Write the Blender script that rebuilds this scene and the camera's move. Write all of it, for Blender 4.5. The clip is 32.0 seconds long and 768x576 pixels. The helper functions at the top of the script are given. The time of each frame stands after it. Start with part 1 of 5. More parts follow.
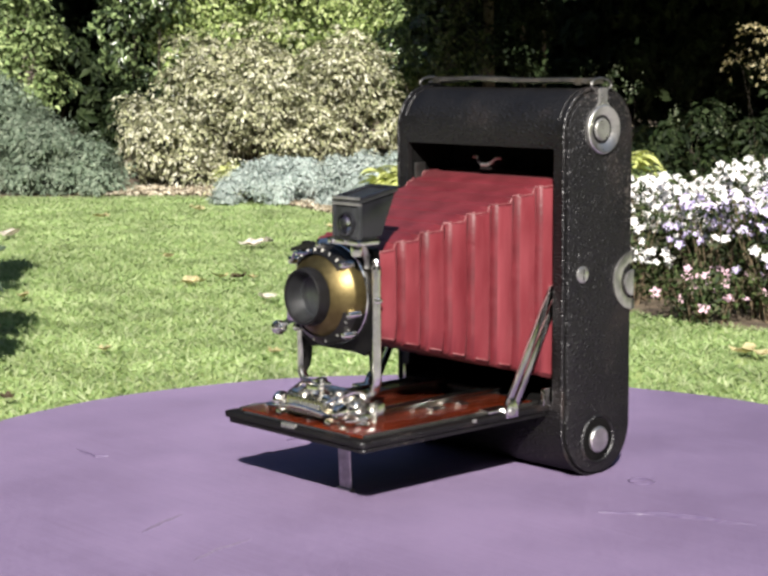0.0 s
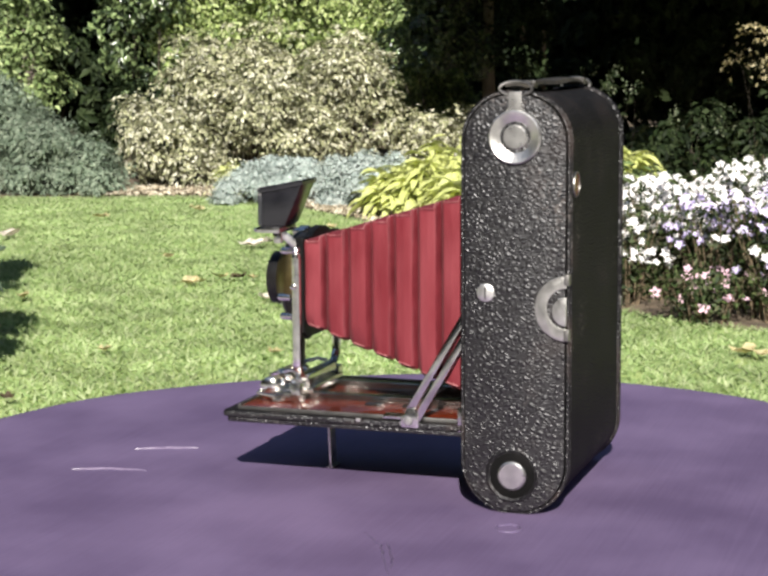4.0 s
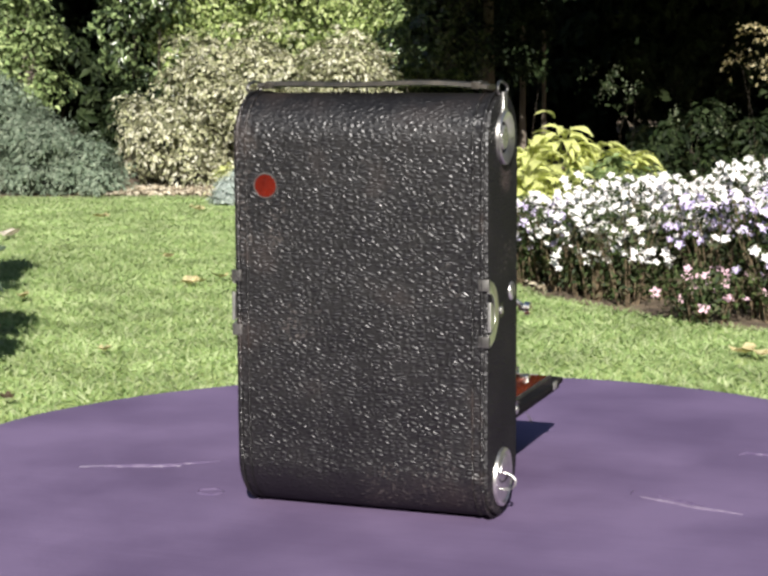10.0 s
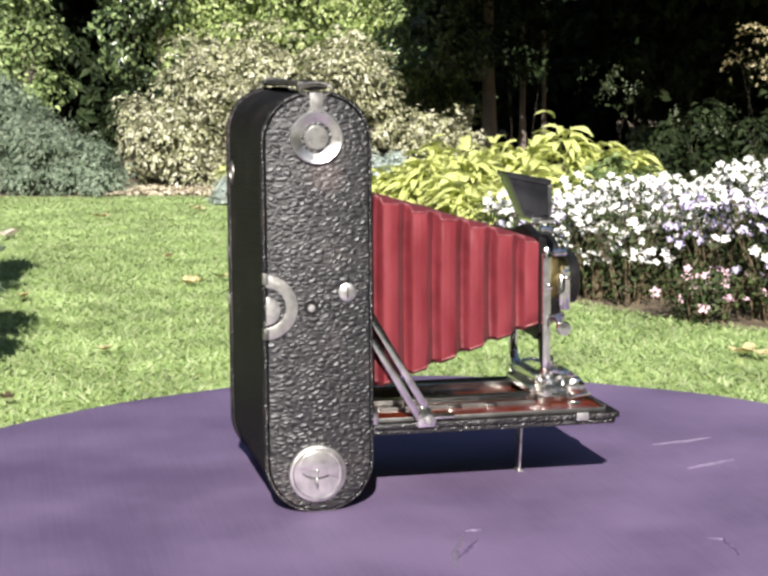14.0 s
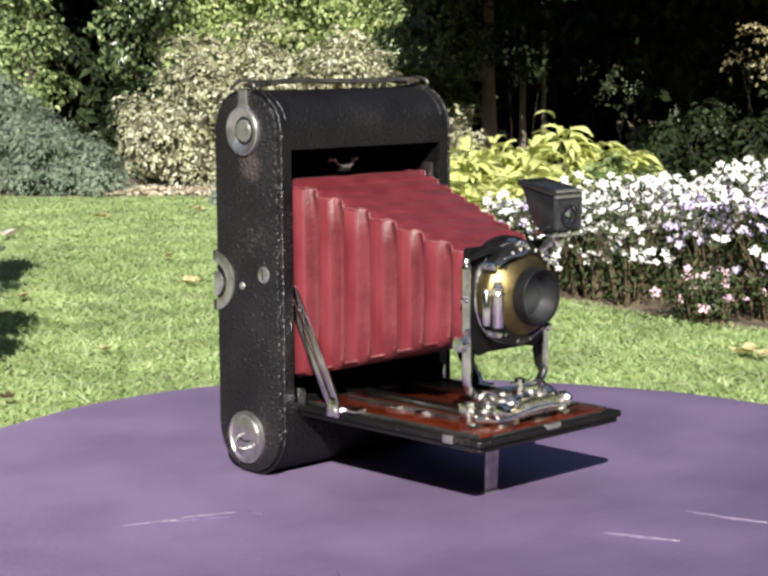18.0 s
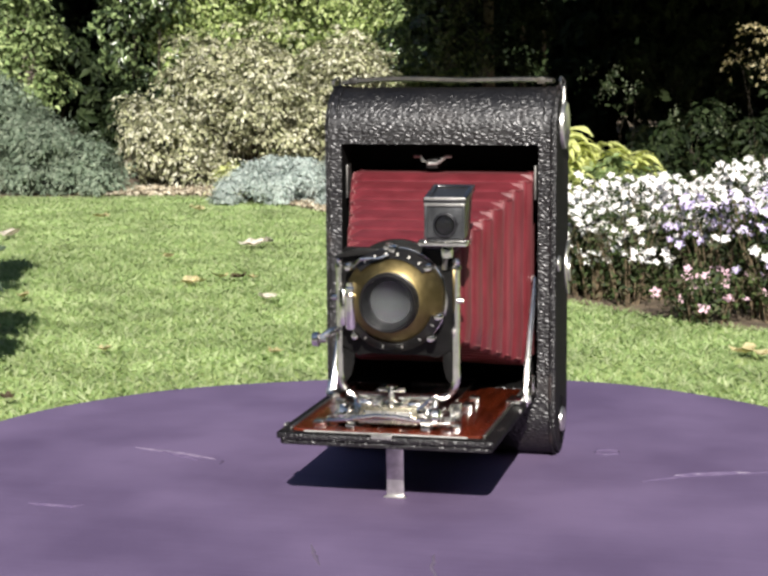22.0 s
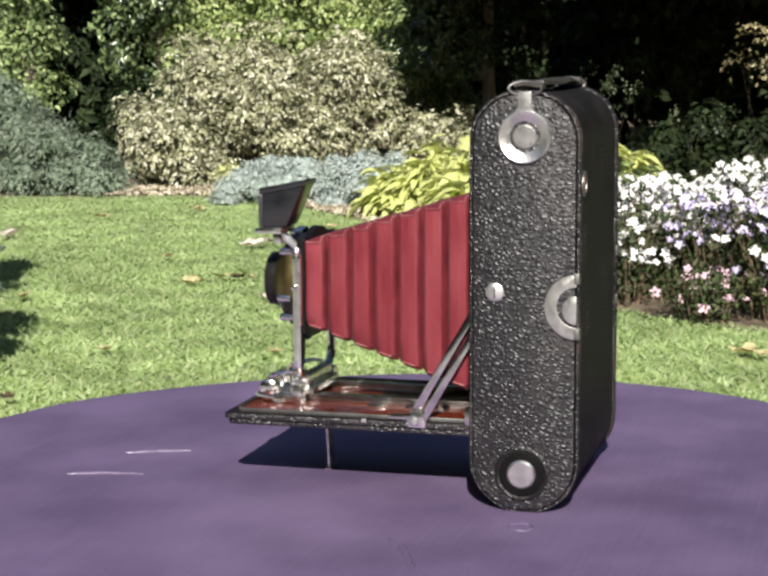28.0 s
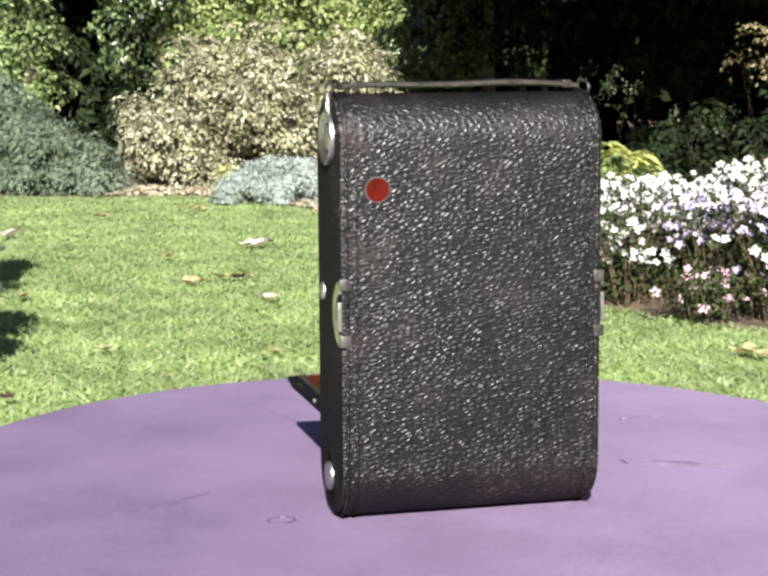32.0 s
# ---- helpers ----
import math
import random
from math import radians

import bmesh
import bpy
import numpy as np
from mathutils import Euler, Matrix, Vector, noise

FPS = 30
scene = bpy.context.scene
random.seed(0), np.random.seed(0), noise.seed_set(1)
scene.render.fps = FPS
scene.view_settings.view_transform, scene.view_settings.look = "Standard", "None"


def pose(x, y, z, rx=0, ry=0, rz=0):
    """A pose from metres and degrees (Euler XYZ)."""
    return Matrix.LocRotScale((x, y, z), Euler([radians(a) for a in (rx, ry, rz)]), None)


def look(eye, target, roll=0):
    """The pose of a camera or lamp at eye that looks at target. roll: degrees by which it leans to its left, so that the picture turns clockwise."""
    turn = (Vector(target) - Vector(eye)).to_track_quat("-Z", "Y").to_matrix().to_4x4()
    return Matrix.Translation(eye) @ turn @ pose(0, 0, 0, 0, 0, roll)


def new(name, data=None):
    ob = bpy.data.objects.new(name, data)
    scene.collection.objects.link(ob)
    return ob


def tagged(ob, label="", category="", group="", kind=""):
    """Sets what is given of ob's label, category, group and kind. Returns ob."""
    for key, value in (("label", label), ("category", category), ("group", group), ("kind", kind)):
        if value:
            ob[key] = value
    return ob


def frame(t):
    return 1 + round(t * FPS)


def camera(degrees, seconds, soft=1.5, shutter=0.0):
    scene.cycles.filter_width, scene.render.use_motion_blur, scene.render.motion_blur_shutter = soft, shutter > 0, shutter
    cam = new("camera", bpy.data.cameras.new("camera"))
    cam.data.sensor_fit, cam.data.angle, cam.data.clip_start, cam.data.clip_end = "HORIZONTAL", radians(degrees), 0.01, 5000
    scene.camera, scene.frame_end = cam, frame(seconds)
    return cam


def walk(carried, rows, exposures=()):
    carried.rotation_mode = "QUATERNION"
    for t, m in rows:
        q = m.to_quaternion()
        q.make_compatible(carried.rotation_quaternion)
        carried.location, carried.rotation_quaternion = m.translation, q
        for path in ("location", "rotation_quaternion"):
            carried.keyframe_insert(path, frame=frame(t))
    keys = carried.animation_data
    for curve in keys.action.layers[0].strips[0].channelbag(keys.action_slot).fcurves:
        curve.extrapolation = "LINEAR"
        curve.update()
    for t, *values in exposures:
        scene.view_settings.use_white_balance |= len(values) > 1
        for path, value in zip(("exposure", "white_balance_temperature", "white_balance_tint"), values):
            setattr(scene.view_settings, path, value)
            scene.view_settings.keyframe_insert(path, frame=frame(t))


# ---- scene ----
cam = camera(24.82, 32.0, soft=3.0)
EYE = (0.0, -0.9896, 0.2414)
STILL = look(EYE, (EYE[0] - 0.021776, EYE[1] + 0.990917, EYE[2] - 0.132699), -0.346)
# the automatic exposure drifts a little as the dark case turns through the view
walk(cam, [(0.0, STILL), (32.0, STILL)],
     [(0.0, 1.04), (1.0, 1.07), (3.0, 0.97), (6.0, 1.25), (7.5, 1.22), (9.0, 0.93), (11.0, 1.15), (12.0, 1.46), (13.0, 1.40), (14.5, 1.07), (17.0, 0.98), (19.0, 1.07),
      (21.0, 0.98), (23.0, 0.89), (25.0, 1.07), (28.0, 0.92), (30.0, 1.22), (32.0, 1.17)])

# ---- light: clear afternoon, sun behind the viewer ----
SUN_ELEV = radians(33.0)
sun_data = bpy.data.lights.new("sun", "SUN")
sun_data.energy, sun_data.angle, sun_data.color = 5.0, radians(0.53), (1.0, 0.955, 0.88)
sun = new("sun", sun_data)
sun.matrix_world = look((0, -30 * math.cos(SUN_ELEV), 30 * math.sin(SUN_ELEV)), (0, 0, 0))
world = bpy.data.worlds.new("sky")
scene.world = world
world.use_nodes = True
wn = world.node_tree
sky = wn.nodes.new("ShaderNodeTexSky")
sky.sky_type, sky.sun_disc, sky.sun_elevation, sky.sun_rotation = "NISHITA", False, SUN_ELEV, math.pi
wn.links.new(sky.outputs[0], wn.nodes["Background"].inputs[0])
wn.nodes["Background"].inputs[1].default_value = 0.05


# ---- materials ----
def shader(name):
    m = bpy.data.materials.new(name)
    m.use_nodes = True
    return m, m.node_tree.nodes, m.node_tree.links, m.node_tree.nodes["Principled BSDF"]


def ramp_node(nodes, stops):
    r = nodes.new("ShaderNodeValToRGB")
    els = r.color_ramp.elements
    while len(els) < len(stops):
        els.new(0.5)
    for e, (pos, col) in zip(els, stops):
        e.position, e.color = pos, (*col, 1)
    return r


def surface(name, dark, light, rough=0.5, metal=0.0, scale=60.0, detail=4.0, bump=0.0, bump_scale=400.0,
            stretch=(1, 1, 1), rough_var=0.12, spec=0.5, coat=0.0, bump_dist=0.0005):
    """A surface whose colour wanders between two tones, with fine relief and uneven gloss."""
    m, nodes, links, b = shader(name)
    tc = nodes.new("ShaderNodeTexCoord")
    mp = nodes.new("ShaderNodeMapping")
    mp.inputs["Scale"].default_value = stretch
    links.new(tc.outputs["Object"], mp.inputs[0])
    n = nodes.new("ShaderNodeTexNoise")
    n.inputs["Scale"].default_value, n.inputs["Detail"].default_value = scale, detail
    links.new(mp.outputs[0], n.inputs["Vector"])
    r = ramp_node(nodes, [(0.3, dark), (0.7, light)])
    links.new(n.outputs["Fac"], r.inputs[0])
    links.new(r.outputs[0], b.inputs["Base Color"])
    mr = nodes.new("ShaderNodeMapRange")
    mr.inputs["To Min"].default_value, mr.inputs["To Max"].default_value = rough - rough_var, rough + rough_var
    n2 = nodes.new("ShaderNodeTexNoise")
    n2.inputs["Scale"].default_value = scale * 2.7
    links.new(mp.outputs[0], n2.inputs["Vector"])
    links.new(n2.outputs["Fac"], mr.inputs[0])
    links.new(mr.outputs[0], b.inputs["Roughness"])
    b.inputs["Metallic"].default_value = metal
    b.inputs["Specular IOR Level"].default_value = spec
    b.inputs["Coat Weight"].default_value = coat
    b.inputs["Coat Roughness"].default_value = 0.12
    if bump:
        n3 = nodes.new("ShaderNodeTexNoise")
        n3.inputs["Scale"].default_value, n3.inputs["Detail"].default_value = bump_scale, 3
        links.new(mp.outputs[0], n3.inputs["Vector"])
        bp = nodes.new("ShaderNodeBump")
        bp.inputs["Strength"].default_value, bp.inputs["Distance"].default_value = bump, bump_dist
        links.new(n3.outputs["Fac"], bp.inputs["Height"])
        links.new(bp.outputs[0], b.inputs["Normal"])
    return m


def leather(name, size, stretch, strength, rough, worn=0.0, dist=0.0004, gloss=0.05, scuff=None):
    """Black pebbled leather: rounded grains with dark creases between them, and worn brown patches."""
    m, nodes, links, b = shader(name)
    tc = nodes.new("ShaderNodeTexCoord")
    mp = nodes.new("ShaderNodeMapping")
    mp.inputs["Scale"].default_value = stretch
    links.new(tc.outputs["Object"], mp.inputs[0])
    warp = nodes.new("ShaderNodeTexNoise")
    warp.inputs["Scale"].default_value, warp.inputs["Detail"].default_value = 0.45 / size, 2
    links.new(mp.outputs[0], warp.inputs["Vector"])
    add = nodes.new("ShaderNodeVectorMath")
    add.operation = "MULTIPLY_ADD"
    add.inputs[1].default_value = (size * 1.2,) * 3
    links.new(warp.outputs["Color"], add.inputs[0])
    links.new(mp.outputs[0], add.inputs[2])
    v = nodes.new("ShaderNodeTexVoronoi")
    v.feature = "DISTANCE_TO_EDGE"
    v.inputs["Scale"].default_value, v.inputs["Randomness"].default_value = 1 / size, 0.9
    links.new(add.outputs[0], v.inputs["Vector"])
    grain = nodes.new("ShaderNodeMapRange")
    grain.interpolation_type = "SMOOTHSTEP"
    grain.inputs["From Max"].default_value = 0.48
    links.new(v.outputs["Distance"], grain.inputs[0])
    fine = nodes.new("ShaderNodeTexNoise")
    fine.inputs["Scale"].default_value, fine.inputs["Detail"].default_value = 1.1 / size, 3
    links.new(mp.outputs[0], fine.inputs["Vector"])
    mix = nodes.new("ShaderNodeMath")
    mix.operation = "MULTIPLY_ADD"
    mix.inputs[1].default_value = 0.50
    links.new(fine.outputs["Fac"], mix.inputs[0])
    links.new(grain.outputs[0], mix.inputs[2])
    bp = nodes.new("ShaderNodeBump")
    bp.inputs["Strength"].default_value, bp.inputs["Distance"].default_value = strength, dist
    links.new(mix.outputs[0], bp.inputs["Height"])
    links.new(bp.outputs[0], b.inputs["Normal"])
    wear = nodes.new("ShaderNodeTexNoise")
    wear.inputs["Scale"].default_value, wear.inputs["Detail"].default_value = 28, 6
    links.new(tc.outputs["Object"], wear.inputs["Vector"])
    r = ramp_node(nodes, [(0.3, (0.0028, 0.0024, 0.0026)), (0.58, (0.005, 0.0044, 0.0044)), (0.84 - worn, (0.020, 0.014, 0.012))])
    links.new(wear.outputs["Fac"], r.inputs[0])
    speck = nodes.new("ShaderNodeTexNoise")
    speck.inputs["Scale"].default_value, speck.inputs["Detail"].default_value = 520, 5
    links.new(tc.outputs["Object"], speck.inputs["Vector"])
    patch = nodes.new("ShaderNodeTexNoise")
    patch.inputs["Scale"].default_value, patch.inputs["Detail"].default_value = 19, 3
    links.new(tc.outputs["Object"], patch.inputs["Vector"])
    both = nodes.new("ShaderNodeMath")
    both.operation = "MULTIPLY"
    links.new(speck.outputs["Fac"], both.inputs[0])
    links.new(patch.outputs["Fac"], both.inputs[1])
    rub = nodes.new("ShaderNodeMapRange")
    rub.inputs["From Min"].default_value, rub.inputs["From Max"].default_value = 0.345, 0.46
    rub.inputs["To Min"].default_value, rub.inputs["To Max"].default_value = 0.0, 0.75
    links.new(both.outputs[0], rub.inputs[0])
    pale = nodes.new("ShaderNodeMix")
    pale.data_type = "RGBA"
    pale.inputs["B"].default_value = (0.075, 0.064, 0.058, 1)
    links.new(rub.outputs[0], pale.inputs["Factor"])
    links.new(r.outputs[0], pale.inputs["A"])
    links.new(pale.outputs["Result"], b.inputs["Base Color"])
    if scuff:
        far = nodes.new("ShaderNodeVectorMath")
        far.operation = "DISTANCE"
        far.inputs[1].default_value = scuff
        links.new(tc.outputs["Object"], far.inputs[0])
        ragged = nodes.new("ShaderNodeMath")
        ragged.operation = "MULTIPLY_ADD"
        ragged.inputs[1].default_value = 0.016
        links.new(fine.outputs["Fac"], ragged.inputs[0])
        links.new(far.outputs["Value"], ragged.inputs[2])
        spot = nodes.new("ShaderNodeMapRange")
        spot.inputs["From Min"].default_value, spot.inputs["From Max"].default_value = 0.013, 0.019
        spot.inputs["To Min"].default_value, spot.inputs["To Max"].default_value = 0.5, 0.0
        links.new(ragged.outputs[0], spot.inputs[0])
        tint = nodes.new("ShaderNodeMix")
        tint.data_type = "RGBA"
        tint.inputs["B"].default_value = (0.085, 0.062, 0.057, 1)
        links.new(spot.outputs[0], tint.inputs["Factor"])
        links.new(pale.outputs["Result"], tint.inputs["A"])
        links.new(tint.outputs["Result"], b.inputs["Base Color"])
    mr = nodes.new("ShaderNodeMapRange")
    mr.inputs["To Min"].default_value, mr.inputs["To Max"].default_value = rough - 0.08, rough + 0.14
    links.new(wear.outputs["Fac"], mr.inputs[0])
    # waxed gloss that the grain keeps even at a slant
    b.inputs["Specular IOR Level"].default_value, b.inputs["Roughness"].default_value = 0.0, 0.9
    wax = nodes.new("ShaderNodeBsdfGlossy")
    wax.inputs["Color"].default_value = (gloss, gloss, gloss * 1.03, 1)
    links.new(mr.outputs[0], wax.inputs["Roughness"])
    links.new(bp.outputs[0], wax.inputs["Normal"])
    total = nodes.new("ShaderNodeAddShader")
    links.new(b.outputs[0], total.inputs[0])
    links.new(wax.outputs[0], total.inputs[1])
    links.new(total.outputs[0], nodes["Material Output"].inputs["Surface"])
    return m


def foliage(name, tones, rough=0.45, through_light=0.3, spec=0.4, spread=1.0, drift=(0.7, 1.25), drift_scale=3.0):
    """Leaves of slightly different colour, which let some light through."""
    m, nodes, links, b = shader(name)
    mean = [sum(t[k] for t in tones) / len(tones) for k in range(3)]
    tones = [tuple(mean[k] + (t[k] - mean[k]) * spread for k in range(3)) for t in tones]
    g = nodes.new("ShaderNodeNewGeometry")
    r = ramp_node(nodes, [((i + 0.5) / len(tones), t) for i, t in enumerate(tones)])
    links.new(g.outputs["Random Per Island"], r.inputs[0])
    n = nodes.new("ShaderNodeTexNoise")
    n.inputs["Scale"].default_value, n.inputs["Detail"].default_value = drift_scale, 3
    tc = nodes.new("ShaderNodeTexCoord")
    links.new(tc.outputs["Object"], n.inputs["Vector"])
    hsv = nodes.new("ShaderNodeHueSaturation")
    mr = nodes.new("ShaderNodeMapRange")
    mr.inputs["From Min"].default_value, mr.inputs["From Max"].default_value = 0.3, 0.7
    mr.inputs["To Min"].default_value, mr.inputs["To Max"].default_value = drift
    links.new(n.outputs["Fac"], mr.inputs[0])
    links.new(mr.outputs[0], hsv.inputs["Value"])
    links.new(r.outputs[0], hsv.inputs["Color"])
    links.new(hsv.outputs[0], b.inputs["Base Color"])
    b.inputs["Roughness"].default_value, b.inputs["Specular IOR Level"].default_value = rough, spec
    tr = nodes.new("ShaderNodeBsdfTranslucent")
    links.new(hsv.outputs[0], tr.inputs[0])
    mx = nodes.new("ShaderNodeMixShader")
    mx.inputs[0].default_value = through_light
    out = nodes["Material Output"]
    links.new(b.outputs[0], mx.inputs[1])
    links.new(tr.outputs[0], mx.inputs[2])
    links.new(mx.outputs[0], out.inputs["Surface"])
    return m


def woven_cloth():
    """Purple cloth with a satin weave: two sets of glossy threads crossing each other."""
    m, nodes, links, b = shader("purple woven cloth")
    tc = nodes.new("ShaderNodeTexCoord")
    n = nodes.new("ShaderNodeTexNoise")
    n.inputs["Scale"].default_value, n.inputs["Detail"].default_value = 9, 8
    links.new(tc.outputs["Object"], n.inputs["Vector"])
    # faint streaks along the threads
    lines = []
    for deg in (29, -29):
        mq = nodes.new("ShaderNodeMapping")
        mq.inputs["Rotation"].default_value, mq.inputs["Scale"].default_value = (0, 0, radians(deg)), (14, 620, 1)
        links.new(tc.outputs["Object"], mq.inputs[0])
        nq = nodes.new("ShaderNodeTexNoise")
        nq.inputs["Scale"].default_value = 1.0
        links.new(mq.outputs[0], nq.inputs["Vector"])
        lines.append(nq)
    s1 = nodes.new("ShaderNodeMath")
    s1.operation = "ADD"
    links.new(lines[0].outputs["Fac"], s1.inputs[0])
    links.new(lines[1].outputs["Fac"], s1.inputs[1])
    s2 = nodes.new("ShaderNodeMath")
    s2.operation = "MULTIPLY_ADD"
    s2.inputs[1].default_value = 0.15
    links.new(s1.outputs[0], s2.inputs[0])
    links.new(n.outputs["Fac"], s2.inputs[2])
    r = ramp_node(nodes, [(0.50, CLOTH_TONES[0]), (0.78, CLOTH_TONES[1])])
    links.new(s2.outputs[0], r.inputs[0])
    links.new(r.outputs[0], b.inputs["Base Color"])
    mp = nodes.new("ShaderNodeMapping")
    mp.inputs["Rotation"].default_value = (0, 0, radians(20))
    links.new(tc.outputs["Object"], mp.inputs[0])
    cell = nodes.new("ShaderNodeVectorMath")
    cell.operation = "SNAP"
    cell.inputs[1].default_value = (1 / 5000,) * 3
    links.new(mp.outputs[0], cell.inputs[0])
    pick = nodes.new("ShaderNodeTexWhiteNoise")
    links.new(cell.outputs[0], pick.inputs["Vector"])
    warp_set = nodes.new("ShaderNodeMath")
    warp_set.operation = "GREATER_THAN"
    warp_set.inputs[1].default_value = WARP_SHARE
    links.new(pick.outputs["Value"], warp_set.inputs[0])
    turn = nodes.new("ShaderNodeMapRange")
    turn.inputs["To Min"].default_value, turn.inputs["To Max"].default_value = THREADS
    links.new(warp_set.outputs[0], turn.inputs[0])
    links.new(turn.outputs[0], b.inputs["Anisotropic Rotation"])
    tan = nodes.new("ShaderNodeTangent")
    tan.direction_type, tan.uv_map = "UV_MAP", "weave"
    links.new(tan.outputs[0], b.inputs["Tangent"])
    b.inputs["Roughness"].default_value, b.inputs["Anisotropic"].default_value = 0.76, 0.78
    b.inputs["IOR"].default_value, b.inputs["Specular IOR Level"].default_value = 1.75, 1.0
    b.inputs["Specular Tint"].default_value = (0.86, 0.67, 1.0, 1)
    fine = nodes.new("ShaderNodeTexNoise")
    fine.inputs["Scale"].default_value, fine.inputs["Detail"].default_value = 260, 4
    links.new(tc.outputs["Object"], fine.inputs["Vector"])
    bp = nodes.new("ShaderNodeBump")
    bp.inputs["Strength"].default_value, bp.inputs["Distance"].default_value = 0.20, 0.0008
    links.new(fine.outputs["Fac"], bp.inputs["Height"])
    links.new(bp.outputs[0], b.inputs["Normal"])
    return m


CLOTH_TONES = ((0.077, 0.054, 0.107), (0.131, 0.096, 0.172))
WARP_SHARE = 0.60
THREADS = (-23.0 / 360 + 0.25, 50.0 / 360 + 0.25)
SCUFF = (0.0700, 0.0030, 0.1790)
LEATHER_PEBBLED = leather("round-grained leather", 0.0022, (1, 0.80, 1.0), 1.0, 0.44, dist=0.00050, gloss=0.052)
LEATHER_END = leather("wrinkled leather", 0.0024, (1, 0.56, 1.0), 1.0, 0.47, dist=0.00060, gloss=0.062, scuff=SCUFF)
LEATHER_BACK = leather("worn pebbled leather", 0.0021, (0.55, 1, 1.0), 1.0, 0.38, dist=0.00036, gloss=0.056)
LEATHER_EDGE = leather("worn edge leather", 0.0019, (1, 1, 1), 1.0, 0.38, worn=0.20, dist=0.00035, gloss=0.05)
STRAP = surface("strap leather", (0.012, 0.011, 0.010), (0.05, 0.043, 0.034), 0.42, scale=90, bump=0.4, bump_scale=700)
BLACK = surface("black lacquer", (0.005, 0.005, 0.005), (0.012, 0.011, 0.011), 0.34, scale=80, bump=0.15, bump_scale=900, spec=0.28)
GLOSS_BLACK = surface("glossy black enamel", (0.007, 0.007, 0.009), (0.016, 0.016, 0.019), 0.22, scale=80, bump=0.1, bump_scale=600, rough_var=0.08, spec=0.7)
MATT_BLACK = surface("matt black enamel", (0.003, 0.003, 0.003), (0.007, 0.0066, 0.0066), 0.42, scale=80, bump=0.2, bump_scale=700, spec=0.15)
CAVITY = surface("matt black lining", (0.003, 0.003, 0.003), (0.006, 0.0055, 0.0055), 0.85, scale=60, spec=0.08)
RED = surface("deep red bellows leather", (0.078, 0.007, 0.0108), (0.132, 0.0160, 0.0225), 0.5, scale=70, detail=7, bump=0.45, bump_scale=420, spec=0.4)
FADED_RED = surface("faded red bellows leather", (0.115, 0.0125, 0.0180), (0.178, 0.032, 0.040), 0.47, scale=60, detail=8, stretch=(1, 1, 0.4), bump=0.55, bump_scale=420, spec=0.25)
WARM_RED = surface("warm red bellows leather", (0.112, 0.0125, 0.0175), (0.190, 0.037, 0.045), 0.47, scale=60, detail=8, stretch=(1, 1, 0.3), bump=0.6, bump_scale=380, spec=0.25)
for bloom_leather in (RED, FADED_RED, WARM_RED):
    bsdf = bloom_leather.node_tree.nodes["Principled BSDF"]
    bsdf.inputs["Sheen Weight"].default_value, bsdf.inputs["Sheen Roughness"].default_value = 0.05, 0.45
    bsdf.inputs["Sheen Tint"].default_value = (1.0, 0.62, 0.62, 1)
RUB_GLINT_RED = surface("pale red leather for rubs and glints", (0.13, 0.014, 0.02), (0.30, 0.13, 0.13), 0.5, scale=160, detail=5, bump=0.4, bump_scale=900)
RAIL_NICKEL = surface("mirror-polished nickel", (0.45, 0.44, 0.42), (0.78, 0.76, 0.74), 0.19, 1.0, scale=90, bump=0.1, bump_scale=300, rough_var=0.07)
BRIGHT_NICKEL = surface("polished nickel", (0.62, 0.61, 0.585), (0.92, 0.90, 0.87), 0.20, 1.0, scale=140, bump=0.25, bump_scale=260)
NICKEL = surface("worn nickel", (0.36, 0.352, 0.34), (0.74, 0.725, 0.71), 0.36, 0.9, scale=140, bump=0.12, bump_scale=500)
DULL_NICKEL = surface("dull nickel", (0.25, 0.243, 0.235), (0.46, 0.45, 0.435), 0.30, 0.75, scale=110, bump=0.2, bump_scale=500)
DARK_NICKEL = surface("tarnished nickel", (0.14, 0.135, 0.13), (0.28, 0.27, 0.26), 0.45, 1.0, scale=110, bump=0.2, bump_scale=500)
BRASS = surface("lacquered brass", (0.115, 0.086, 0.035), (0.195, 0.152, 0.068), 0.42, 0.95, scale=120, bump=0.08, bump_scale=500)
WOOD = surface("varnished mahogany", (0.036, 0.006, 0.002), (0.125, 0.019, 0.0055), 0.24, scale=45, detail=7, stretch=(5, 0.5, 1), bump=0.1, bump_scale=200, coat=0.7)
IVORY = surface("aged white enamel", (0.55, 0.53, 0.48), (0.75, 0.73, 0.68), 0.35, scale=200)
RUBY = surface("ruby celluloid", (0.05, 0.0035, 0.0018), (0.115, 0.009, 0.0032), 0.26, scale=120, coat=0.12, spec=0.35)
GOLD = surface("gilt metal", (0.60, 0.54, 0.38), (0.80, 0.75, 0.60), 0.28, 1.0, scale=150)
BLADE = surface("grey shutter blade", (0.006, 0.0065, 0.007), (0.012, 0.0125, 0.014), 0.45, 0.1, scale=150)
STAY_NICKEL = surface("dark mirror nickel", (0.42, 0.41, 0.40), (0.76, 0.74, 0.72), 0.15, 1.0, scale=120, bump=0.08, bump_scale=300, rough_var=0.06)
GREY_METAL = surface("grey enamelled metal", (0.016, 0.017, 0.019), (0.034, 0.036, 0.040), 0.36, 0.3, scale=150, bump=0.15, bump_scale=700)
